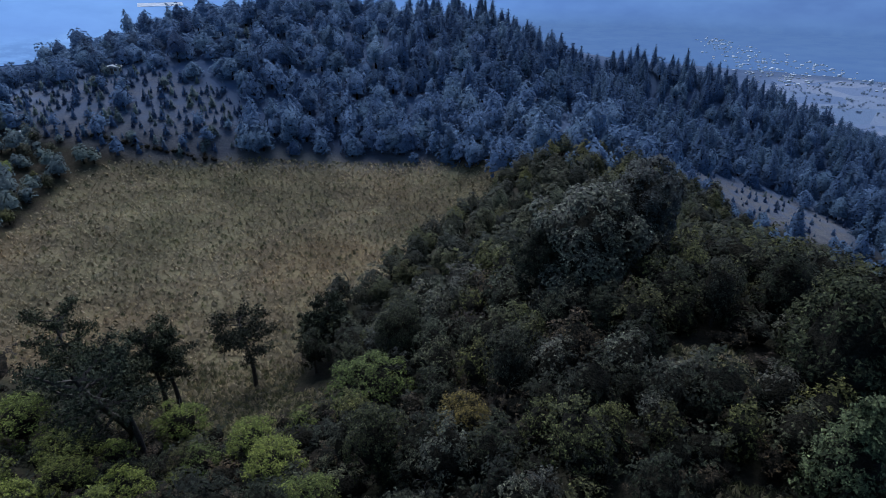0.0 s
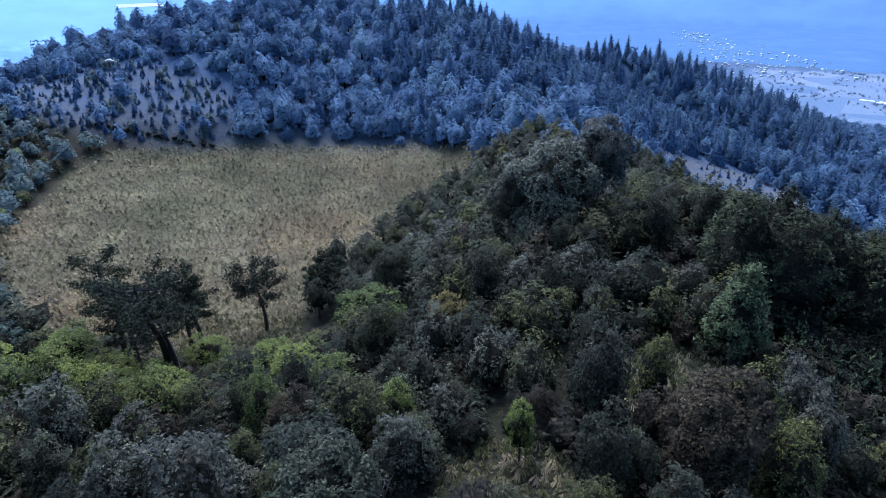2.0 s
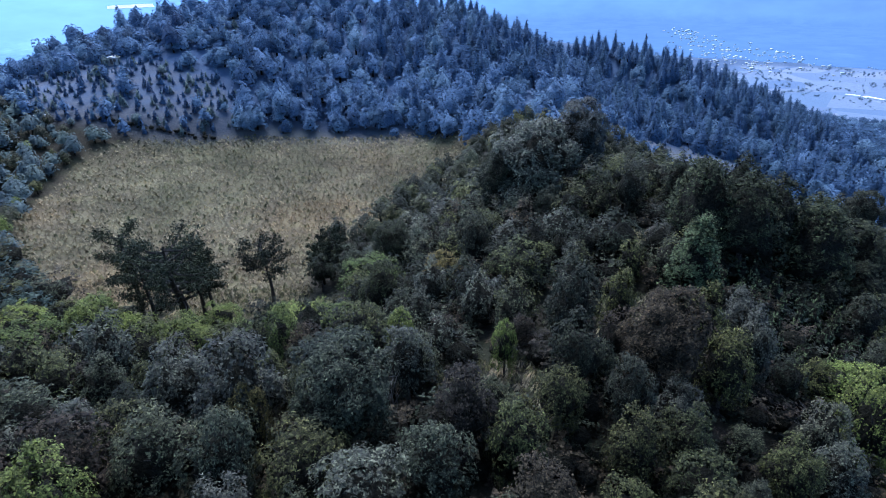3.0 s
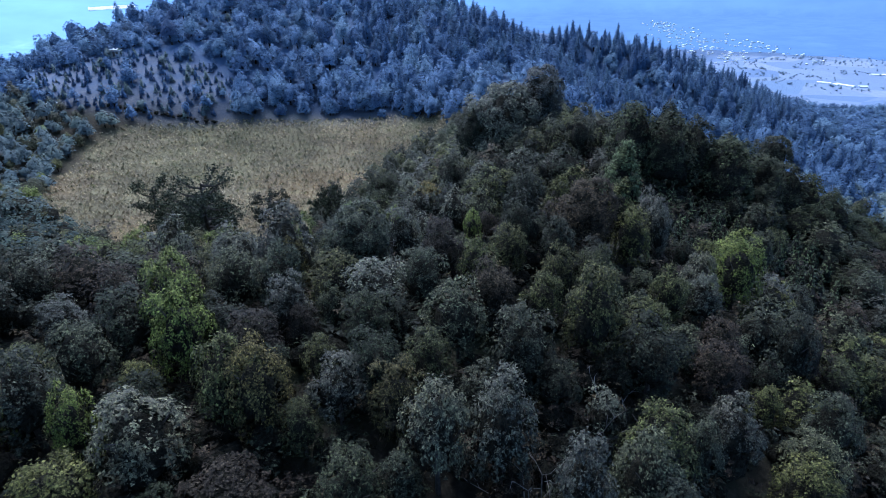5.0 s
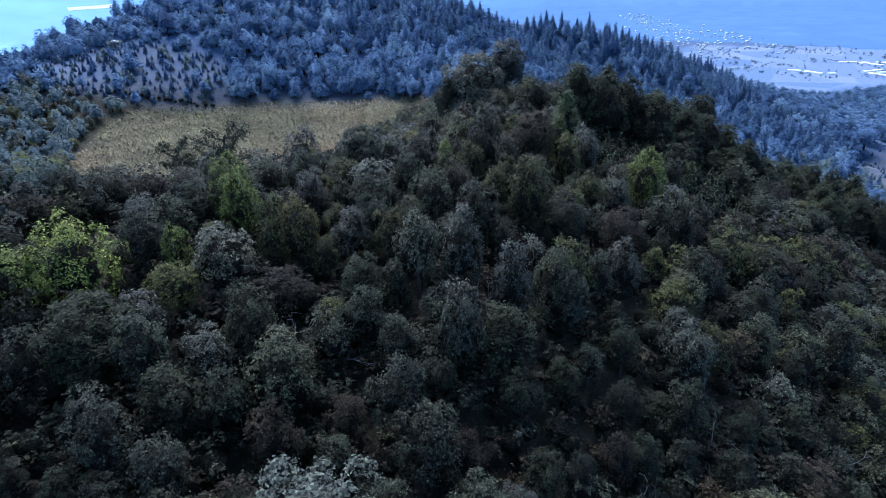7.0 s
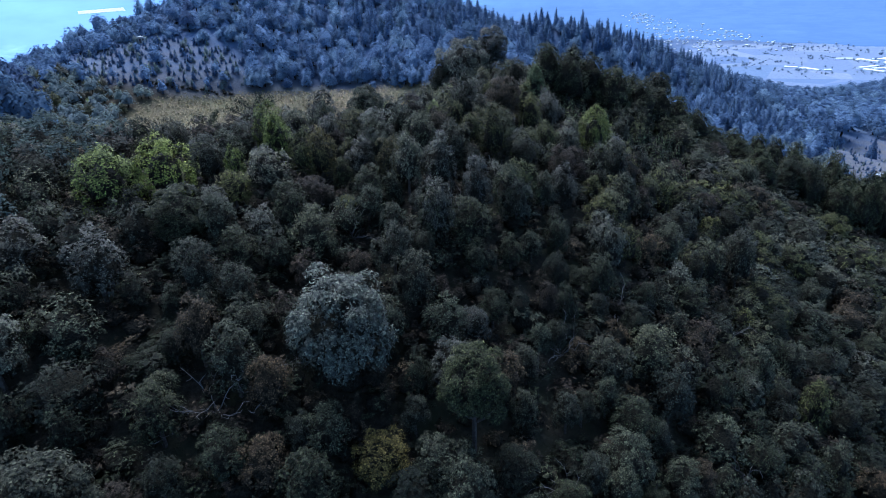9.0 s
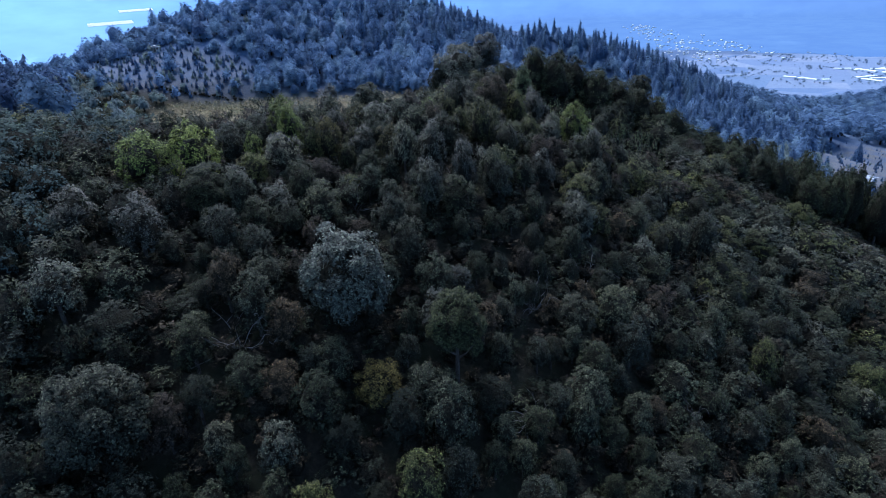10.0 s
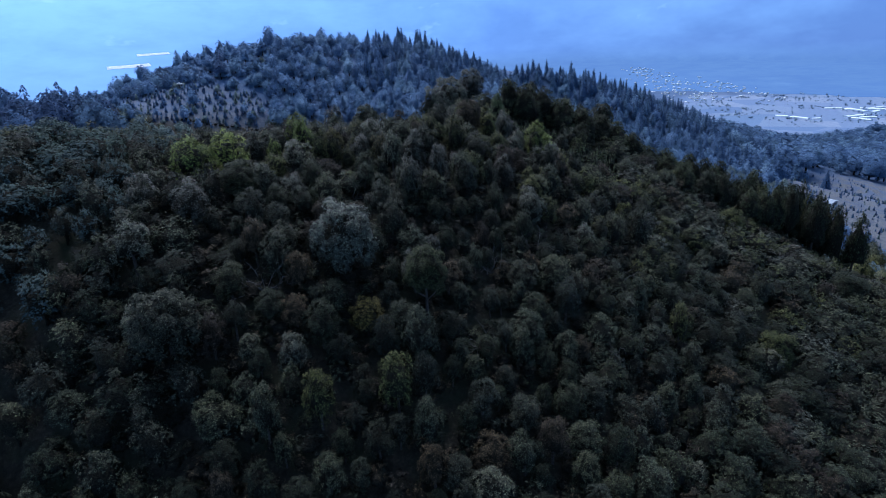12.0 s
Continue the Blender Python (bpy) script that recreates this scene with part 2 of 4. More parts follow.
# ---- the lie of the land ----
# hills on the valley floor: x, y, height, two half-widths, turn
HILLS = [
    (-89.1, 124.0, 115.1, 472.2, 429.1, 4.24),
    (-73.3, 225.8, 14.6, 73.7, 60.0, 2.88),
    (20.5, 334.3, 39.8, 123.0, 197.1, 1.79),
    (-46.4, -5.2, 31.2, 79.3, 46.8, 5.79),
    (16.2, 52.1, 13.4, 27.3, 44.1, 3.38),
    (8.4, -3.5, 13.9, 30.6, 39.3, 0.39),
    (58.6, 32.6, 18.8, 53.3, 52.6, 0.08),
    (-240.6, -19.4, 31.8, 125.6, 108.2, 5.83),
    (-105.1, 152.3, 7.5, 39.0, 500.0, 5.25),
    (-45.3, -29.9, 6.4, 83.6, 20.0, 5.87),
    (-23.1, -68.4, 0.3, 84.6, 29.3, 2.83),
    (29.4, 80.2, -4.6, 87.3, 21.3, 0.54),
    (81.2, 238.0, -17.5, 20.0, 154.6, 4.18),
    (34.7, 130.4, 12.9, 34.9, 96.3, 0.10),
    (104.4, 537.0, -43.8, 326.8, 165.5, 6.25),
    (112.0, 46.0, -7.5, 32.0, 24.0, 0.0),
]
FLOOR = -112.0
MX, MY = -36.0, 92.0


def ease(a, lo, hi):
    k = np.clip((a - lo) / (hi - lo), 0, 1)
    return k * k * (3 - 2 * k)


def rim(x, y):
    """1 at the edge of the crater floor, a rounded trapeze that widens to the north."""
    half = np.maximum(20, np.where(x < MX, 38 + 0.3 * (y - MY), 34 + 0.72 * (y - MY)))
    return ((np.abs(x - MX) / half) ** 2.6 + (np.abs(y - MY) / np.where(y < MY, 39.5, 46.0)) ** 2.6) ** (1 / 2.6)


def land(x, y):
    """Ground height; the crater's flat floor lies inside the hills."""
    x, y = np.asarray(x, float), np.asarray(y, float)
    z = np.full_like(x, FLOOR)
    for cx, cy, a, sx, sy, th in HILLS:
        c, s = math.cos(th), math.sin(th)
        z = z + a * np.exp(-(((c * (x - cx) + s * (y - cy)) / sx) ** 2) - ((c * (y - cy) - s * (x - cx)) / sy) ** 2)
    z = z - 1.2 * np.exp(-(((x - 12) / 80) ** 4) - ((y + 12) / 72) ** 4)
    k = 1 - ease(rim(x, y), 0.84, 1.14)
    z = z * (1 - k) + k * (4.3 - 0.035 * (x - MX) - 0.01 * (y - MY) + 2.2 * ease(y, 112, 134))
    return z + 0.25 * np.sin(x * 0.31 + 1.3 * np.sin(y * 0.17)) * np.sin(y * 0.27 + 0.7) * (1 - 0.6 * k)


def in_meadow(x, y):
    """1 on the open bunchgrass floor."""
    wob = 0.04 * np.sin(np.arctan2(y - MY, x - MX) * 7) + 0.04 * np.sin(np.arctan2(y - MY, x - MX) * 3 + 1)
    return 1 - ease(rim(x, y) + wob, 0.95, 1.06)


def in_slash(x, y, old=1.0):
    """1 on the thin plantations and the clearing; old: the overgrown ones."""
    a = 1 - ease(np.hypot((x + 79 + 0.5 * (y - 149)) / 31, (y - 149) / 20), 0.8, 1.1)
    b = 1 - ease(np.hypot((x - 87) / 23, (y - 148) / 16), 0.8, 1.1)
    c = 1 - ease(np.hypot((x - 200 - 0.35 * (y - 110)) / 54, (y - 110) / 82), 0.85, 1.05)
    d = 1 - ease(np.hypot((x + 52) / 12, (y - 187) / 5), 0.7, 1.1)
    return np.maximum(np.maximum(old * a, b), np.maximum(c, old * d))


# 1 from the far hill outwards, where haze tints the ground colour
def in_far_haze(x, y):
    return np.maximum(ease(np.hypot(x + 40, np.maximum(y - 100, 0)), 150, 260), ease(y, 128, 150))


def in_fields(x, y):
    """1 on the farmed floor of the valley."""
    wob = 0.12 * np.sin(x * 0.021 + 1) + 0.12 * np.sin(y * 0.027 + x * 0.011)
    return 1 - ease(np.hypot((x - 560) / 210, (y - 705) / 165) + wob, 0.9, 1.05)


def mesh_of(name, v, f, mats, slot=None, tint=None, smooth=False, normals=None):
    me = bpy.data.meshes.new(name)
    v, f = np.asarray(v, np.float32), np.asarray(f, np.int32)
    me.vertices.add(len(v))
    me.vertices.foreach_set("co", v.ravel())
    k = f.shape[1]
    me.loops.add(f.size)
    me.loops.foreach_set("vertex_index", f.ravel())
    me.polygons.add(len(f))
    me.polygons.foreach_set("loop_start", np.arange(0, f.size, k, dtype=np.int32))
    for m in mats:
        me.materials.append(m)
    if slot is not None:
        me.polygons.foreach_set("material_index", np.asarray(slot, np.int32))
    me.update(calc_edges=True)
    if tint is not None:
        me.attributes.new("tint", "FLOAT", "FACE").data.foreach_set("value", np.asarray(tint, np.float32))
    me.polygons.foreach_set("use_smooth", np.full(len(f), smooth or normals is not None))
    if normals is not None:
        me.normals_split_custom_set_from_vertices(normals.tolist())
    return me


def steps(spans):
    """Grid lines: (end, step) from the first number on."""
    at = [spans[0]]
    for end, step in spans[1:]:
        at += list(np.linspace(at[-1], end, max(2, int(round((end - at[-1]) / step)) + 1))[1:])
    return np.array(at)


gx = steps([-4500, (-1200, 330), (-400, 50), (-140, 10), (110, 2.2), (280, 6), (900, 20), (4500, 350)])
gy = steps([-4500, (-700, 380), (-160, 30), (-100, 6), (175, 2.2), (320, 6), (1000, 22), (1700, 60), (4500, 320)])
GX, GY = np.meshgrid(gx, gy)
GZ = land(GX, GY)
nx, ny = len(gx), len(gy)
ii, jj = np.meshgrid(np.arange(nx - 1), np.arange(ny - 1))
q = (jj * nx + ii).ravel()
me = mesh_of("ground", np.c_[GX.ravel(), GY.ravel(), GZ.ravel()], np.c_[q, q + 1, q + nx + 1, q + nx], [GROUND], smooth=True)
for key, fn in (("meadow", in_meadow), ("slash", lambda x, y: in_slash(x, y, 0.6)), ("valley", in_far_haze), ("fields", in_fields)):
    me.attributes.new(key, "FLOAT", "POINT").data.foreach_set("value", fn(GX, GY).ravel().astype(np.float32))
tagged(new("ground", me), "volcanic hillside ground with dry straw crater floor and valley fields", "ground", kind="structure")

# distant valley and mountains: a plain sweep far behind everything that emits its painted haze
ang = np.linspace(radians(-90), radians(270), 241)
peak = 520 + 120 * np.abs(np.sin(ang * 2.3 + 0.6)) + 90 * np.abs(np.sin(ang * 5.1))
east = ease(np.cos(ang), -0.15, 0.1)
EAST = [(1060, -111.4, 0), (1250, -109, 0), (1560, -102, 0), (1720, -84, 0.08), (2100, -40, 0.4), (2600, 0, 1.0)]
WEST = [(1230, -110, 0), (1380, -96, 0.01), (1750, -70, 0.1), (2150, -40, 0.3), (2500, 0, 0.6), (2800, 0, 1.0)]
rows = []
for (r1, u1, k1), (r2, u2, k2) in zip(EAST, WEST):
    r, up_, rise = (a1 * east + a2 * (1 - east) for a1, a2 in ((r1, r2), (u1, u2), (k1, k2)))
    rows.append(np.c_[r * np.cos(ang), r * np.sin(ang), up_ + rise * peak])


def far_floor(x, y):
    """Height of the valley floor and of the rise behind it."""
    r, an = math.hypot(x, y), math.atan2(y, x)
    i = int((an - ang[0]) / (ang[1] - ang[0]) + 0.5) % 240
    line = [q[i] for q in rows]
    edge = math.hypot(line[0][0], line[0][1])
    return float(np.interp(r, [math.hypot(q[0], q[1]) for q in line], [q[2] for q in line])) if r > edge else float(land(x, y))


k = np.arange(240)
quads = np.concatenate([np.c_[k, k + 1, k + 242, k + 241] + 241 * i for i in range(5)])
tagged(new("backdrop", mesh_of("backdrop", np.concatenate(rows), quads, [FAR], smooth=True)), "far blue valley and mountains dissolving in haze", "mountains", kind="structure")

# ---- plants: leaf clumps on branching crowns ----
rng = np.random.default_rng(7)


def unit(v):
    return v / np.maximum(np.linalg.norm(v, axis=-1, keepdims=True), 1e-9)


def leaves(at, out, size, rough=0.55, long=1.0):
    """One small triangular spray at each place, facing about outwards."""
    m = len(at)
    nrm = unit(out + np.array([0, 0, 0.35]) + rng.normal(0, rough, (m, 3)))
    a = unit(np.cross(nrm, rng.normal(0, 1, (m, 3))))
    c = np.cross(nrm, a)
    s = size * rng.uniform(0.7, 1.25, (m, 1))
    v = np.stack([at - 0.55 * s * a - 0.4 * s * c, at + 0.55 * s * a - 0.4 * s * c, at + 0.75 * s * long * c + 0.1 * s * a], 1).reshape(-1, 3)
    return v, np.arange(3 * m).reshape(-1, 3)


ICO = bmesh.new()
bmesh.ops.create_icosphere(ICO, subdivisions=2, radius=1)
ICO_V = np.array([v.co[:] for v in ICO.verts])
ICO_F = np.array([[v.index for v in f.verts] for f in ICO.faces])
ICO.free()
NUB = bmesh.new()
bmesh.ops.create_icosphere(NUB, subdivisions=1, radius=1)
NUB_V = np.array([v.co[:] for v in NUB.verts])
NUB_F = np.array([[v.index for v in f.verts] for f in NUB.faces])
NUB.free()


def rounded(crown, own=0.5, lift=0.3):
    """Soft normals: each leaf leans towards the dome that its crown forms."""
    (v, f), (cv, cf) = crown
    mid = np.array([0, 0, 0.42 * v[:, 2].max()])
    dome, inner = unit(v - mid), unit(cv - mid)
    face = unit(np.cross(v[f[:, 1]] - v[f[:, 0]], v[f[:, 2]] - v[f[:, 0]]))
    face = np.repeat(face, 3, 0)
    face = face * np.where((face * dome).sum(1, keepdims=True) < 0, -1, 1)
    up = np.array([0, 0, lift])
    return np.concatenate([unit(own * face + (1 - own) * dome + up), unit(inner + up)])


def joined(parts):
    """Joins (vertices, triangles) pairs."""
    vs, fs, base = [], [], 0
    for v, f in parts:
        vs.append(v)
        fs.append(f + base)
        base += len(v)
    return np.concatenate(vs), np.concatenate(fs)


def tube(points, radii, sides=6):
    pts, vs, fs = np.asarray(points, float), [], []
    for i, (p, r) in enumerate(zip(pts, radii)):
        d = unit(pts[min(i + 1, len(pts) - 1)] - pts[max(i - 1, 0)])
        a = unit(np.cross(d, [0.31, 0.95, 0.05]))
        c = np.cross(d, a)
        th = np.arange(sides) * 2 * math.pi / sides
        vs.append(p + r * (np.cos(th)[:, None] * a + np.sin(th)[:, None] * c))
        if i:
            for s in range(sides):
                o, u = (i - 1) * sides, (s + 1) % sides
                fs += [(o + s, o + u, o + sides + u), (o + s, o + sides + u, o + sides + s)]
    return np.concatenate(vs), np.array(fs)


def sprigs(at, out, size, each, rough=0.25):
    """Tufts of leaves: each tuft a small rounded cluster that faces outwards and up."""
    p, o = np.repeat(at, each, 0), np.repeat(out, each, 0)
    d = unit(rng.normal(0, 0.42 if each > 1 else 0.16, p.shape) + o + np.array([0, 0, 0.25]))
    loose = rng.normal(0, 0.7, p.shape) * size + d * size * rng.uniform(0.2, 1.1, (len(p), 1)) if each > 1 else 0
    return leaves(p + loose, d, size, rough, 1.15)


def oak_crown(width, height, count, size, base=0.2, bumps=22, cone=0.0, rough=0.26, ragged=0.24, core=0.7, lift=0.55, each=7, fine=True):
    """A dome, or cone, of leafy boughs that bulge like a cauliflower, each set with tufts of leaves; z 0 is the ground.
    Returns the leaves and the inner core.
    """
    rx, rz = width * 0.5, height * (1 - base) * 0.5
    k = np.arange(bumps) + 0.5
    zz = 1 - 1.6 * k / bumps
    th = k * 2.39996 + rng.uniform(0, 6.3)
    b = np.c_[np.cos(th) * np.sqrt(1 - zz**2), np.sin(th) * np.sqrt(1 - zz**2), zz] + rng.normal(0, 0.14, (bumps, 3))
    b = unit(b)
    rb = 1.75 / math.sqrt(bumps) * rng.uniform(0.72, 1.25, bumps)
    c = b * (1 - 0.62 * rb[:, None]) * rng.normal(1, ragged, (bumps, 1)).clip(0.6, 1.3)
    tufts = max(6, count // each)
    per = np.maximum(2, (tufts * 2.0 * rb**2 / (rb**2).sum()).astype(int))
    which = np.repeat(np.arange(bumps), per)
    o = unit(rng.normal(0, 1, (len(which), 3)) + 0.8 * b[which] + np.array([0, 0, lift]))
    p = c[which] + o * rb[which, None] * rng.uniform(0.84, 1.04, (len(which), 1))
    inside = (np.linalg.norm(p[:, None] - c[None], axis=2) < 0.83 * rb[None]).any(1)
    p, o = p[~inside], o[~inside]
    if len(p) > tufts:
        pick = rng.permutation(len(p))[:tufts]
        p, o = p[pick], o[pick]
    stretch = np.array([rx, rx, rz])
    mid = np.array([0, 0, height * (1 + base) / 2])

    wide, tall = np.quantile(np.hypot(p[:, 0], p[:, 1]), 0.96), np.quantile(p[:, 2], 0.99)

    def shaped(q):
        q = q / np.array([wide, wide, tall]) * stretch
        q[:, :2] *= (1 - cone * np.clip((q[:, 2:] / rz + 0.6) / 1.7, 0, 1))
        return q + mid

    cv, cf = (ICO_V, ICO_F) if fine else (NUB_V * 1.05, NUB_F)
    along = cv @ c.T
    off = np.maximum((c**2).sum(1)[None] - along**2, 0)
    reach = np.where(off < rb[None] ** 2, along + np.sqrt(np.maximum(rb[None] ** 2 - off, 0)), 0).max(1)
    core_shell = shaped(cv * (core * np.maximum(reach, 0.62) * rng.uniform(0.94, 1.06, len(cv)))[:, None])
    return sprigs(shaped(p), unit(o / np.array([1, 1, 1.15])), size, each, rough), (core_shell, cf)


def oak_trunk(width, height, limbs=5):
    top = height * 0.62
    bend = rng.normal(0, 0.03 * height, 2)
    r = 0.03 * height
    parts = [tube([(0, 0, -0.4), (bend[0] * 0.4, bend[1] * 0.4, top * 0.4), (bend[0], bend[1], top)], [r * 1.3, r, r * 0.5])]
    for i in range(limbs):
        th, z = rng.uniform(0, 6.3), rng.uniform(0.3, 0.6) * height
        e = np.array([math.cos(th), math.sin(th), 0]) * width * 0.36
        parts.append(tube([(bend[0] * 0.6, bend[1] * 0.6, z), e * 0.5 + [0, 0, z + height * 0.08], e + [0, 0, z + height * 0.22]], [r * 0.5, r * 0.35, r * 0.12], 4))
    return joined(parts)


def fir_crown(width, height, tiers, per, size, base=0.06):
    """Conical crown of drooping sprays in uneven whorls. Returns the sprays and the inner core."""
    parts = []
    th = np.arange(7) * 2 * math.pi / 7
    ring = np.c_[np.cos(th), np.sin(th)]
    core = np.concatenate([np.c_[ring * width * 0.4, np.full(7, height * base)], [[0, 0, height * 0.96]]])
    for i in range(tiers):
        k = i / tiers
        z, r = height * (base + (1 - base) * k), width * 0.5 * (1 - k) ** 0.8 + 0.03 * width
        m = max(3, int(per * (1 - 0.75 * k)))
        a = rng.uniform(0, 6.3, m)
        d = np.c_[np.cos(a), np.sin(a), np.zeros(m)]
        s = rng.uniform(0.45, 1.08, (m, 1))
        at = d * r * s + np.c_[np.zeros(m), np.zeros(m), z + (0.5 - s[:, 0]) * 0.5 * r + rng.uniform(-0.4, 0.4, m) * height / tiers]
        parts.append(leaves(at, d * 0.7 + [0, 0, 0.5], size * (1 - 0.4 * k), 0.4, 1.3))
    return joined(parts), (core, np.array([[i, (i + 1) % 7, 7] for i in range(7)]))


def tuft(width, height, blades, blade=0.11):
    """A bunch of stiff grass blades that arch outwards."""
    th = rng.uniform(0, 6.3, blades)
    d = np.c_[np.cos(th), np.sin(th), np.zeros(blades)]
    s = np.c_[-np.sin(th), np.cos(th), np.zeros(blades)]
    up = np.array([0, 0, 1.0])
    heart = d * width * 0.05 + up * height * rng.uniform(0.7, 1.05, (blades, 1))
    rim = d * width * rng.uniform(0.32, 0.55, (blades, 1)) + up * height * rng.uniform(0.05, 0.45, (blades, 1))
    w = width * blade
    v = np.stack([rim - s * w, rim + s * w, heart], 1).reshape(-1, 3)
    return v, np.arange(3 * blades).reshape(-1, 3), 0, unit(np.repeat(d, 3, 0) * 0.8 + up)


def placed(template, spots, slots):
    """Joins copies of templates at spots (template, x, y, z, turn, width, height, slot, tint)."""
    vs, fs, ss, ts, ns, base = [], [], [], [], [], 0
    for i, x, y, z, turn, w, h, slot, tint in spots:
        v, f, bark, nrm = template[i]
        c, s = math.cos(turn), math.sin(turn)
        u = np.empty_like(v)
        u[:, 0], u[:, 1], u[:, 2] = (v[:, 0] * c - v[:, 1] * s) * w + x, (v[:, 0] * s + v[:, 1] * c) * w + y, v[:, 2] * h + z
        vs.append(u)
        ns.append(np.c_[nrm[:, 0] * c - nrm[:, 1] * s, nrm[:, 0] * s + nrm[:, 1] * c, nrm[:, 2]])
        fs.append(f + base)
        base += len(v)
        m = np.full(len(f), slot)
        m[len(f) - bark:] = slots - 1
        ss.append(m)
        ts.append(np.full(len(f), tint))
    return np.concatenate(vs), np.concatenate(fs), np.concatenate(ss), np.concatenate(ts), np.concatenate(ns)


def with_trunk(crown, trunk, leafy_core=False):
    """Leaves, core and trunk in one; the number of trailing faces that are shaded wood."""
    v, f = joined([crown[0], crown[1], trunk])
    # leafy far crowns: lifted normals flatten the shading, as haze would
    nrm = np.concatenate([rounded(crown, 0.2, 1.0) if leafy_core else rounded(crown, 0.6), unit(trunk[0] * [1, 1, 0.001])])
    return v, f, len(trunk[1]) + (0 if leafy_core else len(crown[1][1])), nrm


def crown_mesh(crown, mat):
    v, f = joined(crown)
    return mesh_of("crown", v, f, [mat, SHADED_WOOD], np.r_[np.zeros(len(crown[0][1])), np.ones(len(crown[1][1]))], normals=rounded(crown, 0.6))


def part(name, me, parent, label=""):
    ob = new(name, me)
    ob.parent = parent
    return tagged(ob, label) if label else ob


def stuff(name, data, mats, label, category):
    v, f, s, t, nrm = data
    return tagged(new(name, mesh_of(name, v, f, mats, s, t, normals=nrm)), label, category, kind="stuff")


SPOTS = []


# single trees near the flight line: shared crowns and trunks, one object each
NOMINAL_W, NOMINAL_H = 4.0, 5.0
LOOK = {
    "grey": (GREY, "grey-green leafy oak tree on the hillside"),
    "blue": (BLUE, "oak tree with glossy blue-grey leaves on the slope"),
    "dark": (DARK, "dark green dense oak tree on the ridge"),
    "brown": (BROWN, "brownish half-dry leafy tree in the thicket"),
    "green": (GREEN, "fresh green leafy tree among oaks"),
    "lime": (LIME, "bright yellow-green bushy young tree"),
    "yellow": (YELLOW, "yellowing leafy tree among grey-green oaks"),
}
CROWNS, TRUNKS = {}, []
for i in range(4):
    TRUNKS.append(mesh_of("trunk", *oak_trunk(NOMINAL_W, NOMINAL_H), [BARK]))
SHAPES = [oak_crown(NOMINAL_W, NOMINAL_H, 2900, 0.146, b_, n_, c_) for b_, n_, c_ in ((0.06, 14, 0.0), (0.04, 18, 0.2), (0.08, 12, 0.08), (0.02, 24, 0.3))]
SOFT = [oak_crown(NOMINAL_W, NOMINAL_H, 4200, 0.13, 0.02, 30, 0.12, 0.3, 0.14, 0.6) for _ in range(2)]
GREAT = [oak_crown(NOMINAL_W, NOMINAL_H, 15000, 0.1, 0.02, 44, 0.0, 0.26, 0.17, 0.76) for _ in range(2)]


def oak(x, y, top, width, look_key="grey"):
    """A tree with its crown's top at the height top."""
    mat, label = LOOK[look_key]
    z = float(land(x, y))
    h = min(max(top + (1.0 if look_key in ("lime", "yellow") and width > 2.5 else 0.35) - z, 0.75 * width, 2.2), 1.8 * width + 1.8)
    soft = look_key in ("lime", "yellow")
    width = width * (1.3 if soft and 2 < width < 4 else 1.16)
    i = int(rng.integers(2 if soft else 4))
    great = width > 5 and not soft
    i = i % 2 if great else i
    key = (look_key, i, great)
    if key not in CROWNS:
        CROWNS[key] = crown_mesh((GREAT if great else SOFT if soft else SHAPES)[i], FROST if great and look_key == "blue" else mat)
    root = tagged(new("oak_tree" if not soft else "young_tree"), label, "tree", "hillside trees")
    root.matrix_world = Matrix.LocRotScale((x, y, z), Euler((0, 0, rng.uniform(0, 6.3))), (width / NOMINAL_W, width / NOMINAL_W, h / NOMINAL_H))
    part("trunk", TRUNKS[i], root)
    crown = part("crown", CROWNS[key], root)
    keep = 1.0 if soft else min(1.0, (1.25 if great else 2.1) * width / h)
    crown.matrix_local = Matrix.LocRotScale((0, 0, NOMINAL_H * (1 - keep)), None, (1, 1, keep))
    SPOTS.append((x, y, width * 0.8))
    return root


# the two great oaks on the ridge
oak(13.2, 50.4, 31.2, 9.0, "blue")
oak(19.3, 53.6, 32.5, 6.6, "blue")
oak(9.5, 51.0, 27.5, 5.0, "dark")
# the ridge behind the meadow's near edge
oak(22.1, 41.9, 28.3, 3.2, "grey")
oak(13.8, 42.0, 25.8, 3.4, "dark")
oak(9.2, 15.1, 31.0, 3.2, "grey")
oak(12.8, 16.2, 29.6, 2.6, "green")
oak(4.5, 12.6, 28.3, 1.5, "lime")
oak(-2.1, 15.0, 27.9, 2.0, "lime")
oak(-10.5, 17.7, 27.2, 2.2, "lime")
oak(-4.3, 29.6, 24.0, 4.0, "green")
oak(-15.2, 58.4, 10.3, 3.4, "dark")
oak(-4.0, 50.5, 18.8, 5.0, "dark")
oak(-8.5, 47.0, 16.5, 4.2, "dark")
oak(4.9, 36.0, 25.8, 3.4, "grey")
oak(1.4, 30.0, 23.8, 3.0, "yellow")
oak(-1.6, 9.9, 29.9, 3.0, "blue")
oak(-4.5, 5.2, 32.2, 4.4, "grey")
oak(-10.4, 6.6, 32.1, 4.0, "blue")
oak(-21.9, 16.1, 27.6, 3.2, "blue")
oak(8.1, 8.7, 31.0, 3.2, "dark")
oak(13.6, 10.4, 31.2, 4.4, "brown")
oak(6.4, 6.0, 30.0, 2.8, "green")
oak(10.2, 6.0, 30.1, 2.6, "grey")
oak(1.3, 4.3, 31.1, 3.2, "brown")
oak(21.4, 15.3, 28.2, 3.2, "blue")
oak(17.5, 9.9, 28.8, 3.0, "green")
oak(26.0, 13.3, 23.6, 2.6, "green")
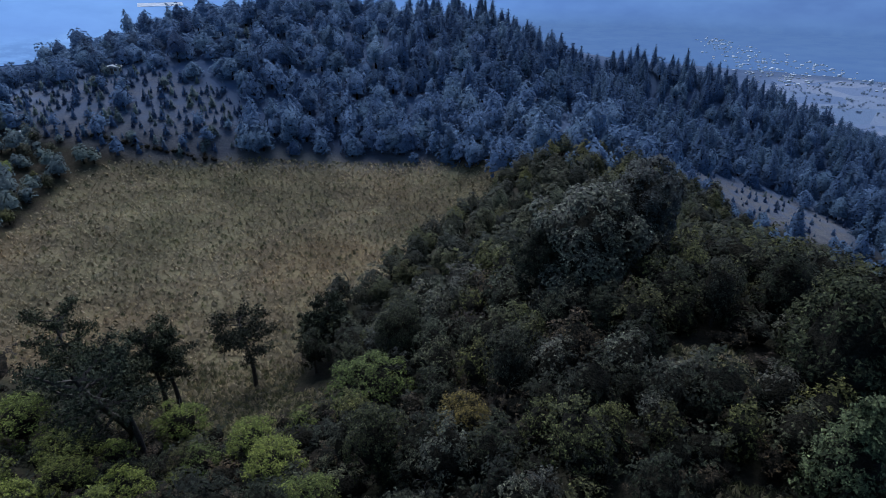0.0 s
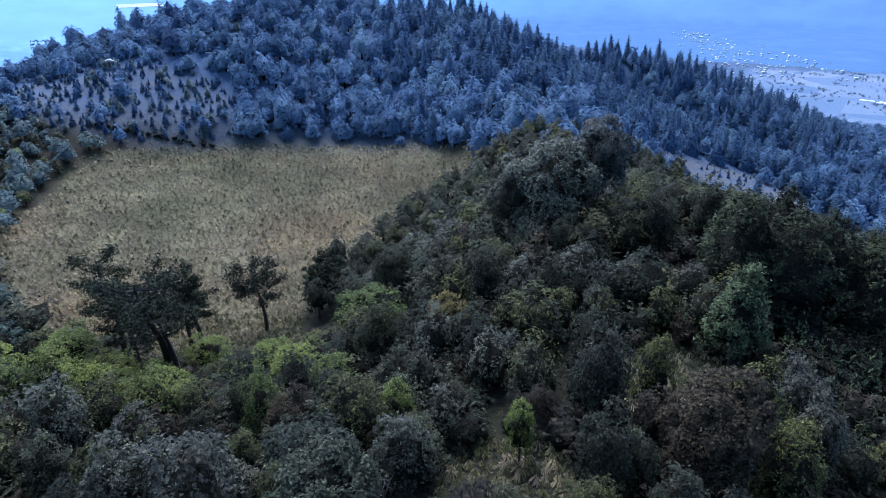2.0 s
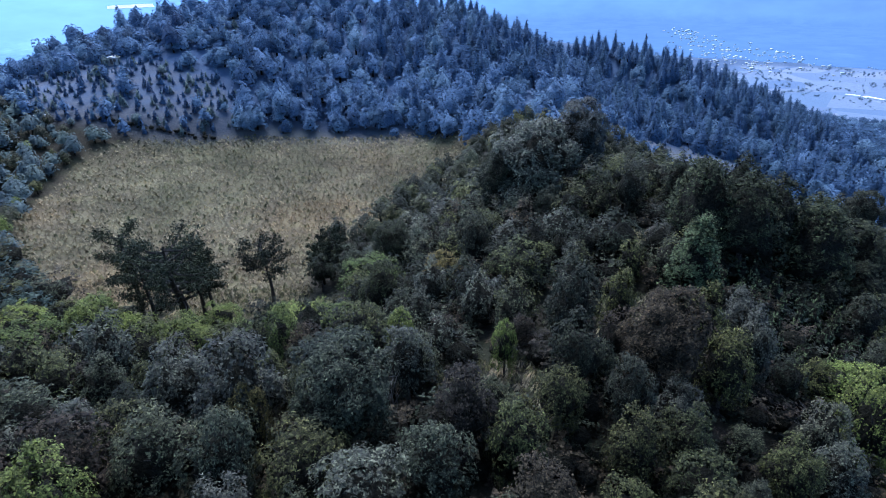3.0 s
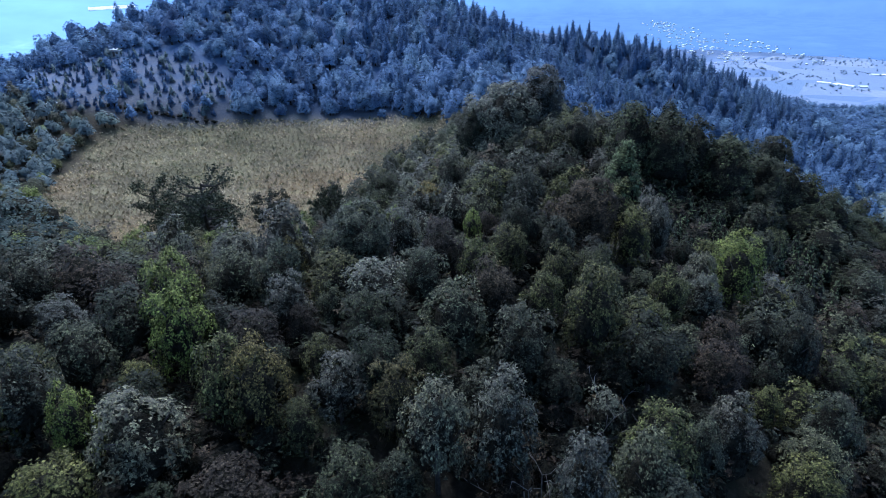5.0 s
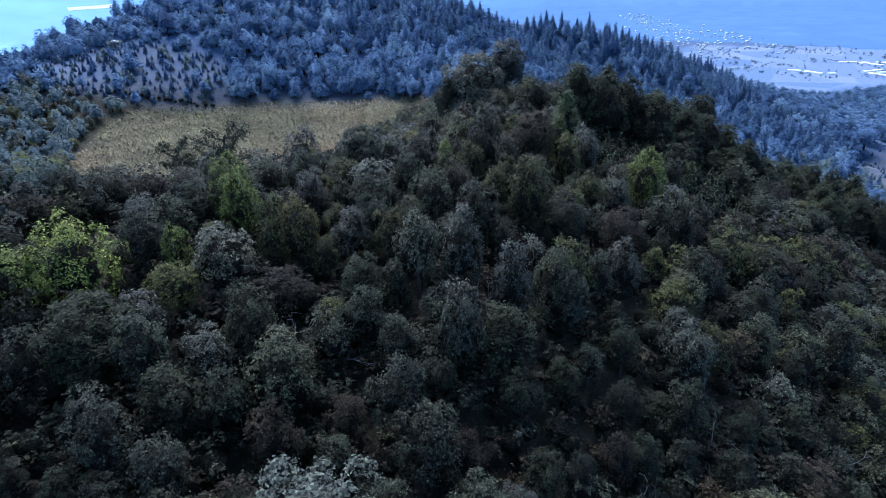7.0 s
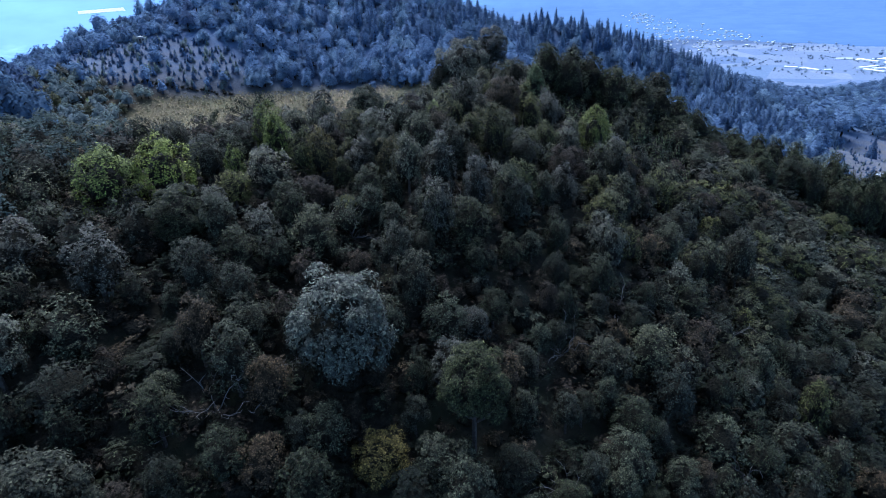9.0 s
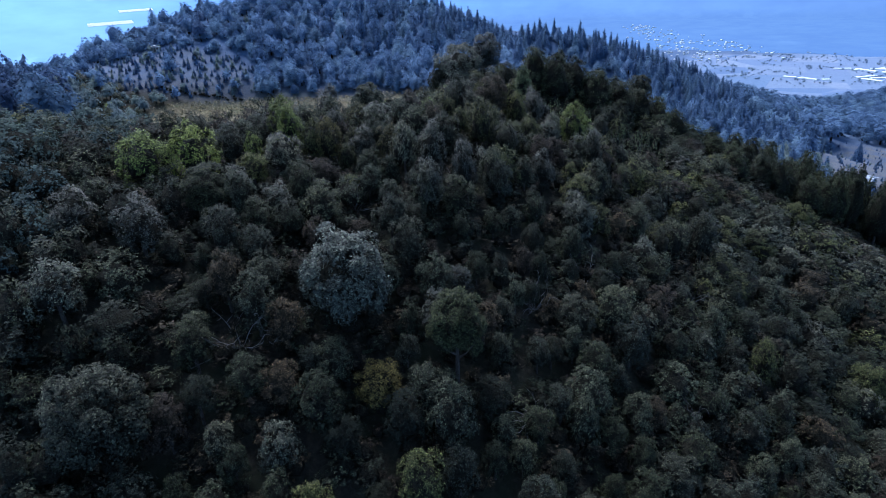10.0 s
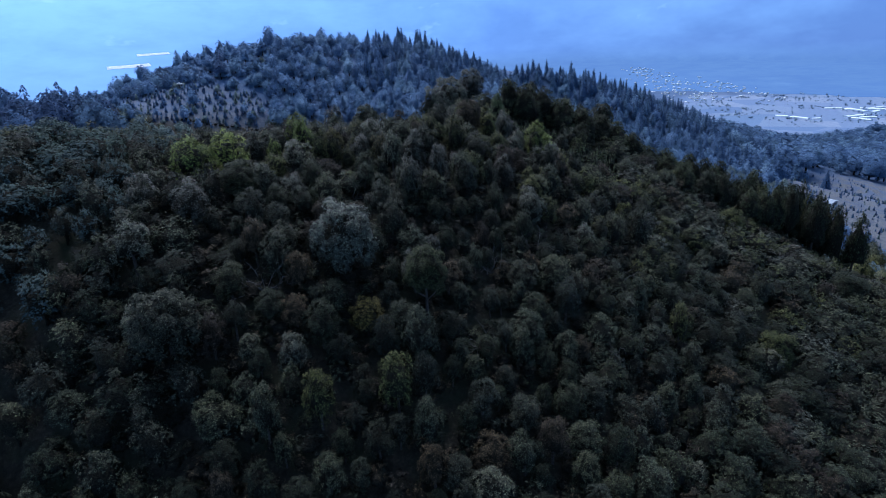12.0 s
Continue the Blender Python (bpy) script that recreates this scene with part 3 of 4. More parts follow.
oak(-31.0, 28.8, 20.6, 4.0, "lime")
oak(-19.5, 22.0, 23.2, 3.5, "lime")
oak(-26.0, 25.0, 21.5, 3.2, "lime")
# bright young growth along the meadow's near edge
for x, y, up, w in ((-41.9, 35.7, 3.4, 4.6), (-34.6, 28.7, 3.6, 4.0), (-38.5, 42.3, 3.8, 5.2), (-32.2, 38.3, 3.2, 3.8), (-20.3, 23.7, 3.8, 4.8), (-25.0, 44.6, 3.4, 4.6), (-16.3, 39.1, 3.4, 4.2), (-6.4, 43.3, 5.0, 6.4),
                    (-7.7, 24.9, 3.0, 2.8), (-33.2, 22.6, 3.6, 4.0), (-28.5, 33.0, 3.0, 4.0), (-12.5, 33.0, 3.0, 3.6), (-45.0, 30.0, 3.4, 4.4), (-22.5, 30.5, 2.8, 3.4)):
    oak(x, y, float(land(x, y)) + up, w, "lime")
oak(-9.3, 5.3, 32.2, 2.0, "yellow")
oak(17.3, 13.0, 30.0, 2.9, "green")
oak(25.6, 7.3, 27.4, 3.4, "lime")
oak(-15.3, -1.5, 32.6, 3.0, "lime")
# the crest
oak(-0.2, 1.2, 30.6, 3.4, "grey")
oak(-0.2, -12.4, 31.0, 3.0, "blue")
oak(3.0, -12.2, 30.6, 3.4, "blue")
oak(-1.9, -9.7, 30.0, 2.4, "yellow")
oak(7.3, -1.2, 29.7, 2.6, "green")
oak(10.0, -3.6, 31.0, 3.6, "green")
oak(4.3, -0.8, 30.5, 3.0, "brown")
oak(-11.0, -8.6, 31.2, 3.0, "green")
oak(-9.0, -9.2, 30.8, 2.6, "yellow")
oak(-14.0, -4.5, 32.4, 2.8, "lime")
oak(-9.7, 1.7, 31.6, 3.0, "grey")
oak(-5.1, -8.6, 29.9, 2.8, "blue")
oak(-17.5, -10.6, 30.3, 2.0, "lime")
oak(-22.4, -9.0, 28.6, 2.2, "lime")
oak(-17.2, -13.7, 29.0, 3.4, "green")
oak(-10.0, -13.6, 27.6, 3.4, "brown")
oak(28.0, 12.3, 23.3, 3.4, "lime")
oak(32.8, 15.9, 23.1, 3.0, "grey")
oak(10.0, -13.5, 27.5, 3.0, "grey")
oak(24.7, -6.9, 22.8, 3.0, "grey")
oak(16.7, -9.4, 25.5, 2.8, "blue")
oak(6.3, -14.9, 29.8, 3.0, "blue")
oak(2.1, -18.8, 28.4, 3.2, "blue")
oak(19.5, -14.5, 21.9, 3.0, "blue")
oak(-18.3, -17.0, 28.6, 3.0, "blue")
oak(26.3, -0.2, 24.5, 3.0, "grey")
oak(20.7, 12.3, 28.5, 2.6, "blue")
oak(20.3, 0.0, 24.5, 3.0, "brown")
oak(6.7, -7.5, 27.6, 2.5, "dark")
oak(-28.2, 5.8, 29.8, 3.5, "grey")
oak(-22.0, -6.0, 29.6, 2.5, "green")
oak(-31.5, 4.0, 30.6, 3.0, "dark")
oak(-24.0, 1.1, 28.5, 3.0, "blue")
oak(-23.5, -13.2, 31.8, 4.8, "lime")
oak(-28.1, -15.1, 31.6, 5.0, "lime")
# the steep slope towards the south and east
oak(-2.2, -22.9, 26.4, 3.2, "grey")
oak(1.7, -18.5, 27.2, 2.6, "grey")
oak(-13.7, -19.8, 27.3, 3.0, "blue")
oak(10.4, -14.7, 26.3, 3.0, "grey")
oak(20.0, -16.4, 21.8, 3.4, "blue")
oak(28.8, -11.0, 18.0, 3.2, "grey")
oak(-21.0, -18.9, 29.5, 5.2, "dark")
oak(-32.0, -24.6, 29.8, 4.0, "blue")
oak(-25.4, -26.2, 28.9, 4.2, "blue")
oak(-13.6, -29.5, 24.0, 3.4, "grey")
oak(-6.3, -32.3, 26.7, 6.6, "blue")
oak(2.8, -36.0, 22.7, 4.4, "green")
oak(-4.2, -38.3, 16.4, 3.2, "yellow")
oak(-24.5, -42.6, 21.8, 6.2, "grey")
oak(-28.0, -41.0, 19.6, 3.6, "blue")
oak(-11.8, -43.7, 16.2, 3.0, "blue")
oak(19.5, -37.0, 9.7, 3.0, "grey")
oak(39.5, -26.0, 6.4, 3.2, "green")
oak(39.7, -8.2, 15.2, 4.0, "grey")
oak(67.0, 11.0, 6.4, 4.6, "green")
oak(57.0, 20.0, 13.2, 3.8, "grey")
oak(15.9, -19.1, 17.0, 3.0, "dark")
oak(21.3, -30.2, 13.6, 3.6, "grey")
oak(40.6, -15.6, 8.0, 3.2, "dark")
oak(36.7, -36.3, 1.4, 3.0, "grey")
oak(-30.3, -33.5, 26.8, 4.2, "blue")
oak(-21.0, -32.0, 21.0, 3.2, "dark")
oak(1.5, -41.7, 17.0, 3.6, "grey")
oak(33.5, -24.5, 10.1, 3.2, "grey")
oak(57.8, -22.0, -2.6, 4.5, "green")
oak(87.0, 1.1, -5.4, 6.0, "dark")
oak(32.1, -38.9, 2.2, 3.0, "grey")
oak(-1.1, -46.1, 14.3, 3.4, "green")
oak(1.9, -49.4, 10.7, 3.0, "grey")
oak(-14.2, -49.4, 15.0, 3.0, "grey")
oak(-9.0, -48.1, 14.4, 3.0, "green")
oak(61.9, -9.5, 2.9, 3.6, "grey")
oak(53.8, -4.8, 4.7, 3.6, "grey")
oak(-34.1, -46.7, 13.3, 3.5, "grey")
oak(67.7, -24.2, -11.8, 3.6, "grey")
oak(50.0, 43.3, 24.0, 4.6, "grey")


def jittered(x0, x1, y0, y1, gap, wild=0.42):
    """Uneven planting: (x, y) at about one tree a gap."""
    out = []
    for r, y in enumerate(np.arange(y0, y1, gap * 0.87)):
        for x in np.arange(x0 + (r % 2) * gap / 2, x1, gap):
            out.append((x + rng.uniform(-wild, wild) * gap, y + rng.uniform(-wild, wild) * gap))
    return out


def clear_of(x, y, gap):
    s = np.array(SPOTS)
    return bool((np.hypot(s[:, 0] - x, s[:, 1] - y) > 0.5 * (gap + s[:, 2])).all())


# grassy gaps in the thicket: x, y, radius
GAPS = [(-25.5, -4.5, 5.0), (16.5, 20.5, 4.2), (3.8, 11.6, 3.6), (-5.0, 25.0, 3.0), (-0.5, 34.0, 3.0), (-26, 52, 9), (-16, 50, 4), (20.0, 35.5, 3.0)]


def open_ground(x, y, w=0.0):
    """True where a crown of width w would reach over a grassy gap."""
    return any(math.hypot(x - a, y - b) < r + 0.38 * w for a, b, r in GAPS) or in_meadow(x, y) > 0.12


# tree tones by slope: the southern slope's shade is put into darker leaf mixes
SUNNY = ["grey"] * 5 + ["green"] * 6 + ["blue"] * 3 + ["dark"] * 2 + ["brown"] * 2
SHADED_SLOPE = ["dark"] * 8 + ["brown"] * 2 + ["grey"] * 7 + ["blue"]
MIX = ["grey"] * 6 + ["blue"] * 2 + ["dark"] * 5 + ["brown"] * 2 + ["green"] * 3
NEAR = (-20.0, 23.0, -54.0, 16.0)
for x, y in jittered(*NEAR, 3.2, 0.42):
    w = 2.0 + 2.3 * rng.uniform(0, 1) ** 1.6
    if not open_ground(x, y, w) and clear_of(x, y, w * 0.5):
        oak(x, y, float(land(x, y)) + min(w * rng.uniform(1.3, 1.9), rng.uniform(4.4, 6.0)), w, (SUNNY if y > -2 else SHADED_SLOPE if y < -16 else MIX)[rng.integers(18)])

CEDAR_SPOTS = [(24.9, 31.0, 32.4, 6.0), (28.5, 29.5, 31.4, 6.4), (33.0, 33.0, 30.2, 6.6), (31.0, 36.0, 31.0, 6.0), (36.3, 30.5, 27.8, 6.6), (38.5, 34.5, 27.4, 6.4),
               (42.5, 33.0, 24.9, 6.2), (46.8, 35.0, 23.0, 6.4), (43.0, 38.5, 25.0, 6.0), (51.0, 36.0, 21.0, 6.0), (55.0, 36.0, 18.2, 6.0), (59.5, 37.0, 14.6, 5.8),
               (64.0, 38.0, 11.2, 5.6), (26.5, 35.0, 31.0, 5.2), (28.0, 42.5, 29.0, 4.6), (41.0, 29.5, 22.5, 5.4), (50.0, 32.0, 18.5, 5.4), (57.0, 32.5, 14.5, 5.2), (63.5, 33.5, 10.8, 5.2), (69.0, 36.0, 8.6, 5.2)]
SPOTS.extend((x, y, w * 0.9) for x, y, top, w in CEDAR_SPOTS)

# ---- the rest of the woods ----
def unit_tree(count, size, base, bumps, limbs=2, leafy=False, cone=0.0, lift=0.55):
    v, f, k, nrm = with_trunk(oak_crown(4, 5, count, size, base, bumps, cone, 0.2 if leafy else 0.26, 0.2 if leafy else 0.24, 0.8 if leafy else 0.68, lift, 1 if leafy else 7, False), oak_trunk(4, 5, limbs), leafy)
    return v / np.array([4, 4, 5]), f, k, nrm


def unit_fir(tiers, per, size, width=4, height=10):
    v, f, k, nrm = with_trunk(fir_crown(width, height, tiers, per, size), tube([(0, 0, -0.5), (0, 0, height * 0.5)], [0.25, 0.12], 4), True)
    return v / np.array([width, width, height]), f, k, nrm


MID = [unit_tree(880, 0.215, b_, k, cone=c_) for b_, k, c_ in ((0.08, 13, 0.0), (0.06, 18, 0.2), (0.1, 12, 0.1), (0.04, 15, 0.3), (0.06, 22, 0.15))]
LOW = [unit_tree(400, 0.28, b_, k, 0, lift=0.35) for b_, k in ((0.12, 12), (0.06, 16), (0.1, 10), (0.08, 18))]
BUSH = [unit_tree(110, 0.42, 0.0, 9, 0) for _ in range(4)]
DOME = [unit_tree(165, 0.42, b_, k, 0, True, c_) for b_, k, c_ in ((0.02, 14, 0.1), (0.0, 18, 0.35), (0.04, 12, 0.2), (0.0, 22, 0.15), (0.0, 16, 0.5), (0.02, 20, 0.3))]
SPECK = [unit_tree(120, 0.45, b_, k, 0, True) for b_, k in ((0.1, 9), (0.05, 12), (0.12, 8), (0.05, 10))]
FIRS = [unit_fir(17, 19, 0.55) for _ in range(4)]
SLIM = [unit_fir(6, 7, 1.5, 4, 8) for _ in range(3)]
TALL = [unit_tree(1500, 0.2, b_, k, 0, True) for b_, k in ((0.02, 30), (0.0, 36), (0.03, 26))]
HEDGE = [(v * np.array([1.1, 1.1, 1.0]), f, k, nrm) for v, f, k, nrm in (unit_tree(90, 0.44, 0.0, 10, 0, True) for _ in range(3))]
SLOTS = len(TONES) + 1
SLOT = {"grey": 0, "blue": 1, "dark": 2, "brown": 3, "green": 4, "lime": 5, "yellow": 6, "needle": 7, "fir": 8, "haze": 9, "mist": 10, "veil": 11, "navy": 12, "dusk": 13}


def spot(i, x, y, w, h, tone, sink=0.15):
    return (i, x, y, float(land(x, y)) - sink, rng.uniform(0, 6.3), w, h, SLOT[tone], rng.uniform(0, 1))


mid, low, bush, south = [], [], [], []
for x, y in jittered(-42, 40, -64, 64, 3.25, 0.42) + jittered(-66, -42, -64, 64, 4.0, 0.36) + jittered(40, 118, -64, 64, 3.7, 0.36) + jittered(-66, 118, -125, -64, 6.5, 0.4):
    if open_ground(x, y) or in_slash(x, y) > 0.3 or (NEAR[0] < x < NEAR[1] and NEAR[2] < y < NEAR[3] and not clear_of(x, y, 2.4)):
        continue
    if 24 < x < 46 and 12 < y < 28 and rng.uniform() < 0.92:
        continue
    far = x < -42 or x > 40
    w = rng.uniform(3.8, 6.2) if far else 2.5 + 2.7 * rng.uniform(0, 1) ** 1.6
    if NEAR[0] < x < NEAR[1] and NEAR[2] < y < NEAR[3] + 6:
        w = min(w, 3.0)
    if open_ground(x, y, w) or not clear_of(x, y, w * 0.5):
        continue
    tone = (SUNNY if y > -2 else SHADED_SLOPE if y < -16 else MIX)[rng.integers(18)]
    if x < -34 and y > -40 and rng.uniform() < 0.62:
        tone = "dusk"
    h = rng.uniform(3.6, 5.6) if far else min(w * rng.uniform(1.25, 1.8), rng.uniform(4.4, 6.0))
    if -44 < x < -8 and 26 < y < 58:
        w, h, tone = w * 0.72, w * rng.uniform(0.5, 0.75), ("lime", "green", "grey", "brown", "lime", "grey")[rng.integers(6)]
    if x > 66 and y > 14:
        h = rng.uniform(2.4, 3.6)
    if x > 46 and y > 10:
        h = min(h, max(2.4, 9.5 - 0.42 * (x - 46)))
        w = min(w, 1.1 * h + 0.8)
    if -68 < x < 60 and -62 < y < 48:
        mid.append(spot(rng.integers(len(MID)), x, y, w, h, tone))
    else:
        low.append(spot(rng.integers(len(LOW)), x, y, w * 1.1, h * 1.1, tone))
        if y < -66:
            low.pop()
            south.append(spot(rng.integers(4), x, y, w * 1.6, h * 1.5, tone))
for x, y in jittered(-36, 44, -60, 46, 2.0):
    if not open_ground(x, y) and rng.uniform() < 0.9:
        w = rng.uniform(1.7, 3.3)
        bush.append(spot(rng.integers(4), x, y, w, w * rng.uniform(0.55, 0.95), ("brown", "dark", "dark", "brown", "grey", "brown")[rng.integers(6)]))
stuff("oak_woods", placed(MID, mid, SLOTS), TONES + [SHADED_WOOD], "dense grey-green oak woods on the steep ridge", "woods")
stuff("hillside_woods", placed(LOW, low, SLOTS), TONES + [SHADED_WOOD], "grey-green oak woods on the flanks of the ridge", "woods")
stuff("lower_woods", placed(SPECK, south, SLOTS), TONES + [SHADED_WOOD], "grey-green oak woods at the foot of the slope", "woods")
stuff("undergrowth", placed(BUSH, bush, SLOTS), TONES + [SHADED_WOOD], "low brown and green scrub under the oaks", "scrub")

# the wooded hill behind the meadow and the slopes beside it
far_oak, far_fir, far_speck, young, tall = [], [], [], [], []


def crest(x):
    return 232 if x < -30 else 232 + (x + 30) * 0.28


for x, y in jittered(-140, 205, 120, 305, 5.5):
    if rim(x, y) < 1.0 or y > crest(x) + 8 or in_slash(x, y) > 0.3 + 0.75 * rng.uniform(0, 1) ** 2.5 or (x < -50 and y < 134):
        continue
    conifer = x > -12 and y > 168 - 0.25 * x
    if rng.uniform() < (0.74 if conifer else 0.0 if x < -50 else 0.04):
        w = rng.uniform(5.4, 8.4)
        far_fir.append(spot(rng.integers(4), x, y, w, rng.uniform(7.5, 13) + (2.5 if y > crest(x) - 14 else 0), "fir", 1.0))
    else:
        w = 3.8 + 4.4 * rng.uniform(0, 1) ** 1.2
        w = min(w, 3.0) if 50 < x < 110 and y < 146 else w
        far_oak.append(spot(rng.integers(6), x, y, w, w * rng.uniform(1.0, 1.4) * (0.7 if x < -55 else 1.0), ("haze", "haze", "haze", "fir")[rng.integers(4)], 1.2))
for x, y in jittered(-58, 24, 130, 152, 4.4):
    if rim(x, y) > 1.0 and in_slash(x, y) < 0.5:
        w = rng.uniform(3.0, 6.0)
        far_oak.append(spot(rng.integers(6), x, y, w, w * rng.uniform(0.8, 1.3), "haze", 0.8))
for x, y in jittered(58, 290, 52, 122, 5.6):
    if x + 0.3 * y > 96 and in_slash(x, y) < 0.35:
        w = rng.uniform(4.6, 6.8) if y < 96 or x > 112 else rng.uniform(2.0, 3.2)
        if rng.uniform() < 0.3 and w > 4:
            far_fir.append(spot(rng.integers(4), x, y, w * 0.8, rng.uniform(7, 12) if x > 115 else rng.uniform(4, 6.5), "fir"))
        else:
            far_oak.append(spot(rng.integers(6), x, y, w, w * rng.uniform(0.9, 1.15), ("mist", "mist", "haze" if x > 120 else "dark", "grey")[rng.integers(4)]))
for x, y in jittered(118, 230, -30, 56, 6.0):
    w = rng.uniform(4.6, 6.8)
    far_oak.append(spot(rng.integers(6), x, y, w, w * rng.uniform(0.9, 1.2), ("mist", "grey", "green")[rng.integers(3)]))
for x, y in jittered(-24, 60, 58, 126, 3.8):
    if rim(x, y) > 1.0 and not (8 < x < 14 and 107 < y < 113) and (x > -8 or y > 68):
        w = rng.uniform(3.4, 5.4)
        far_oak.append(spot(rng.integers(6), x, y, w, w * rng.uniform(0.9, 1.25), ("grey", "green", "dark")[rng.integers(3)]))
for x, y in jittered(-150, -64, 30, 140, 3.3):
    if rim(x, y) > 1.03 and x > -3.5 - 0.613 * (y + 55.9) - (60 if y > 62 else 0) and in_slash(x, y) < 0.3:
        w = rng.uniform(1.8, 5.0)
        far_oak.append(spot(rng.integers(6), x, y, w, w * rng.uniform(0.85, 1.15), ("mist", "mist", "mist", "green", "mist", "lime" if rng.uniform() < 0.25 else "mist", "grey")[rng.integers(7)]))
# a wall of tall trees above the meadow's south-west corner
for x, y in jittered(-130, -52, 30, 62, 4.8):
    if x < -3.5 - 0.613 * (y + 55.9):
        w = rng.uniform(7.0, 9.5)
        top = 33.5 + rng.uniform(-3.5, 1.5)
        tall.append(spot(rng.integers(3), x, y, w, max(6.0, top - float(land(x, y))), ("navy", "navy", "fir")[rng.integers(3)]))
for x, y, w, h in ((-99.0, 200.5, 5.6, 11.2), (-88.0, 206.0, 3.6, 9.5), (-60.0, 222.0, 8.0, 12.0), (-35.0, 226.0, 7.5, 11.0), (-118.0, 205.0, 8.0, 10.0)):
    far_oak.append(spot(rng.integers(6), x, y, w, h, "haze"))
for x, y in jittered(170, 600, 120, 640, 8.4):
    if 0.55 < x / (y + 100) < 0.98 and in_fields(x, y) < 0.3 and in_slash(x, y) < 0.3 and not (x < 230 and y < 160):
        w = rng.uniform(6.0, 11.0)
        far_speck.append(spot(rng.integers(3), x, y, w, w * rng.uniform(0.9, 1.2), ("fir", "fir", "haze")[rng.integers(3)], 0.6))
# single larger trees along the western shoulder
for x, y in jittered(-140, -42, 172, 240, 10.5):
    if in_slash(x, y) < 0.3 and y < crest(x) + 8 and rng.uniform() < 0.75:
        w = rng.uniform(4.0, 7.0)
        far_oak.append(spot(rng.integers(6), x, y, w, w * rng.uniform(1.0, 1.45), ("navy", "fir", "fir", "haze")[rng.integers(4)]))
for x, y in jittered(-125, 230, 50, 196, 2.1):
    if in_slash(x, y) > 0.25 and in_meadow(x, y) < 0.05 and rng.uniform() < (0.5 if x > 50 else 0.62):
        if x < 0 and rng.uniform() < 0.07:
            w = rng.uniform(1.8, 5.0)
            far_oak.append(spot(rng.integers(6), x, y, w, w * rng.uniform(0.9, 1.3), ("haze", "mist", "haze")[rng.integers(3)]))
        if x > 50 and rng.uniform() < 0.5:
            continue
        h = rng.uniform(0.8, 2.2) if x > 50 else rng.uniform(1.2, 3.3)
        young.append(spot(rng.integers(3), x, y, h * rng.uniform(0.45, 0.7), h, ("fir", "navy", "fir", "mist")[rng.integers(4)], 0.05))
stuff("tall_woods", placed(TALL, tall, SLOTS), TONES + [SHADED_WOOD], "tall dark haze-blue trees standing in a wall above the meadow", "woods")
stuff("distant_woods", placed(HEDGE, far_speck, SLOTS), TONES + [SHADED_WOOD], "haze-blue woods on the lower slopes towards the valley", "woods")
stuff("far_woods", placed(DOME, far_oak, SLOTS), TONES + [SHADED_WOOD], "haze-blue oak woods covering the hill behind the meadow", "woods")
stuff("conifer_woods", placed(FIRS, far_fir, SLOTS), TONES + [SHADED_WOOD], "dark haze-blue conifer woods along the far ridge", "woods")
stuff("plantation", placed(SLIM, young, SLOTS), TONES + [SHADED_WOOD], "sparse young conifers planted on pale cleared ground", "plantation")
town_trees = []
for _ in range(84):
    hx, hy, th, ln = rng.uniform(400, 740), rng.uniform(560, 860), rng.normal(-0.5, 0.5), rng.uniform(4, 60)
    for k in np.arange(-ln / 2, ln / 2, 5.5):
        w = rng.uniform(1.4, 4.0)
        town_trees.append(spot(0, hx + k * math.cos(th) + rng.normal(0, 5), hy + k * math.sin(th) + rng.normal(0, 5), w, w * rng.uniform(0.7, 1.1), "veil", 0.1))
stuff("valley_trees", placed(HEDGE, [(n % 3, *r[1:]) for n, r in enumerate(town_trees)], SLOTS), TONES + [SHADED_WOOD], "scattered trees and hedges on the valley floor", "trees")

bank = []
for x in np.arange(-80, -52, 1.1):
    w = rng.uniform(1.2, 2.4)
    bank.append(spot(rng.integers(3), x + rng.normal(0, 0.3), 134.0 + rng.normal(0, 0.5), w, w * 0.7, ("dark", "brown")[rng.integers(2)]))
stuff("bank_scrub", placed(BUSH, bank, SLOTS), TONES + [SHADED_WOOD], "dark low scrub along the bank above the meadow", "scrub")

# ---- the bunchgrass meadow ----
TUFTS = [tuft(1, 1, 11) for _ in range(5)] + [tuft(1, 1, 26, 0.045) for _ in range(4)]
grass = []
for x, y in jittered(-80, 14, 48, 136, 0.82, 0.48):
    if rng.uniform() < in_meadow(x, y) * 0.93:
        w = 0.4 + 0.75 * rng.uniform(0, 1) ** 1.5
        grass.append((rng.integers(5), x, y, float(land(x, y)), rng.uniform(0, 6.3), w, w * rng.uniform(0.55, 0.85), 0 if rng.uniform() < 0.86 else 1, rng.uniform(0, 1)))
for a, c, r in GAPS:
    for x, y in jittered(a - r, a + r, c - r, c + r, 0.5):
        w = rng.uniform(0.35, 0.8)
        grass.append((5 + rng.integers(4), x, y, float(land(x, y)), rng.uniform(0, 6.3), w, w * 0.8, int(rng.uniform() < 0.6), rng.uniform(0, 1)))
stuff("bunchgrass", placed(TUFTS, grass, 3), [STRAW, SEDGE, STRAW], "straw-coloured bunchgrass tussocks on the crater floor", "grass")
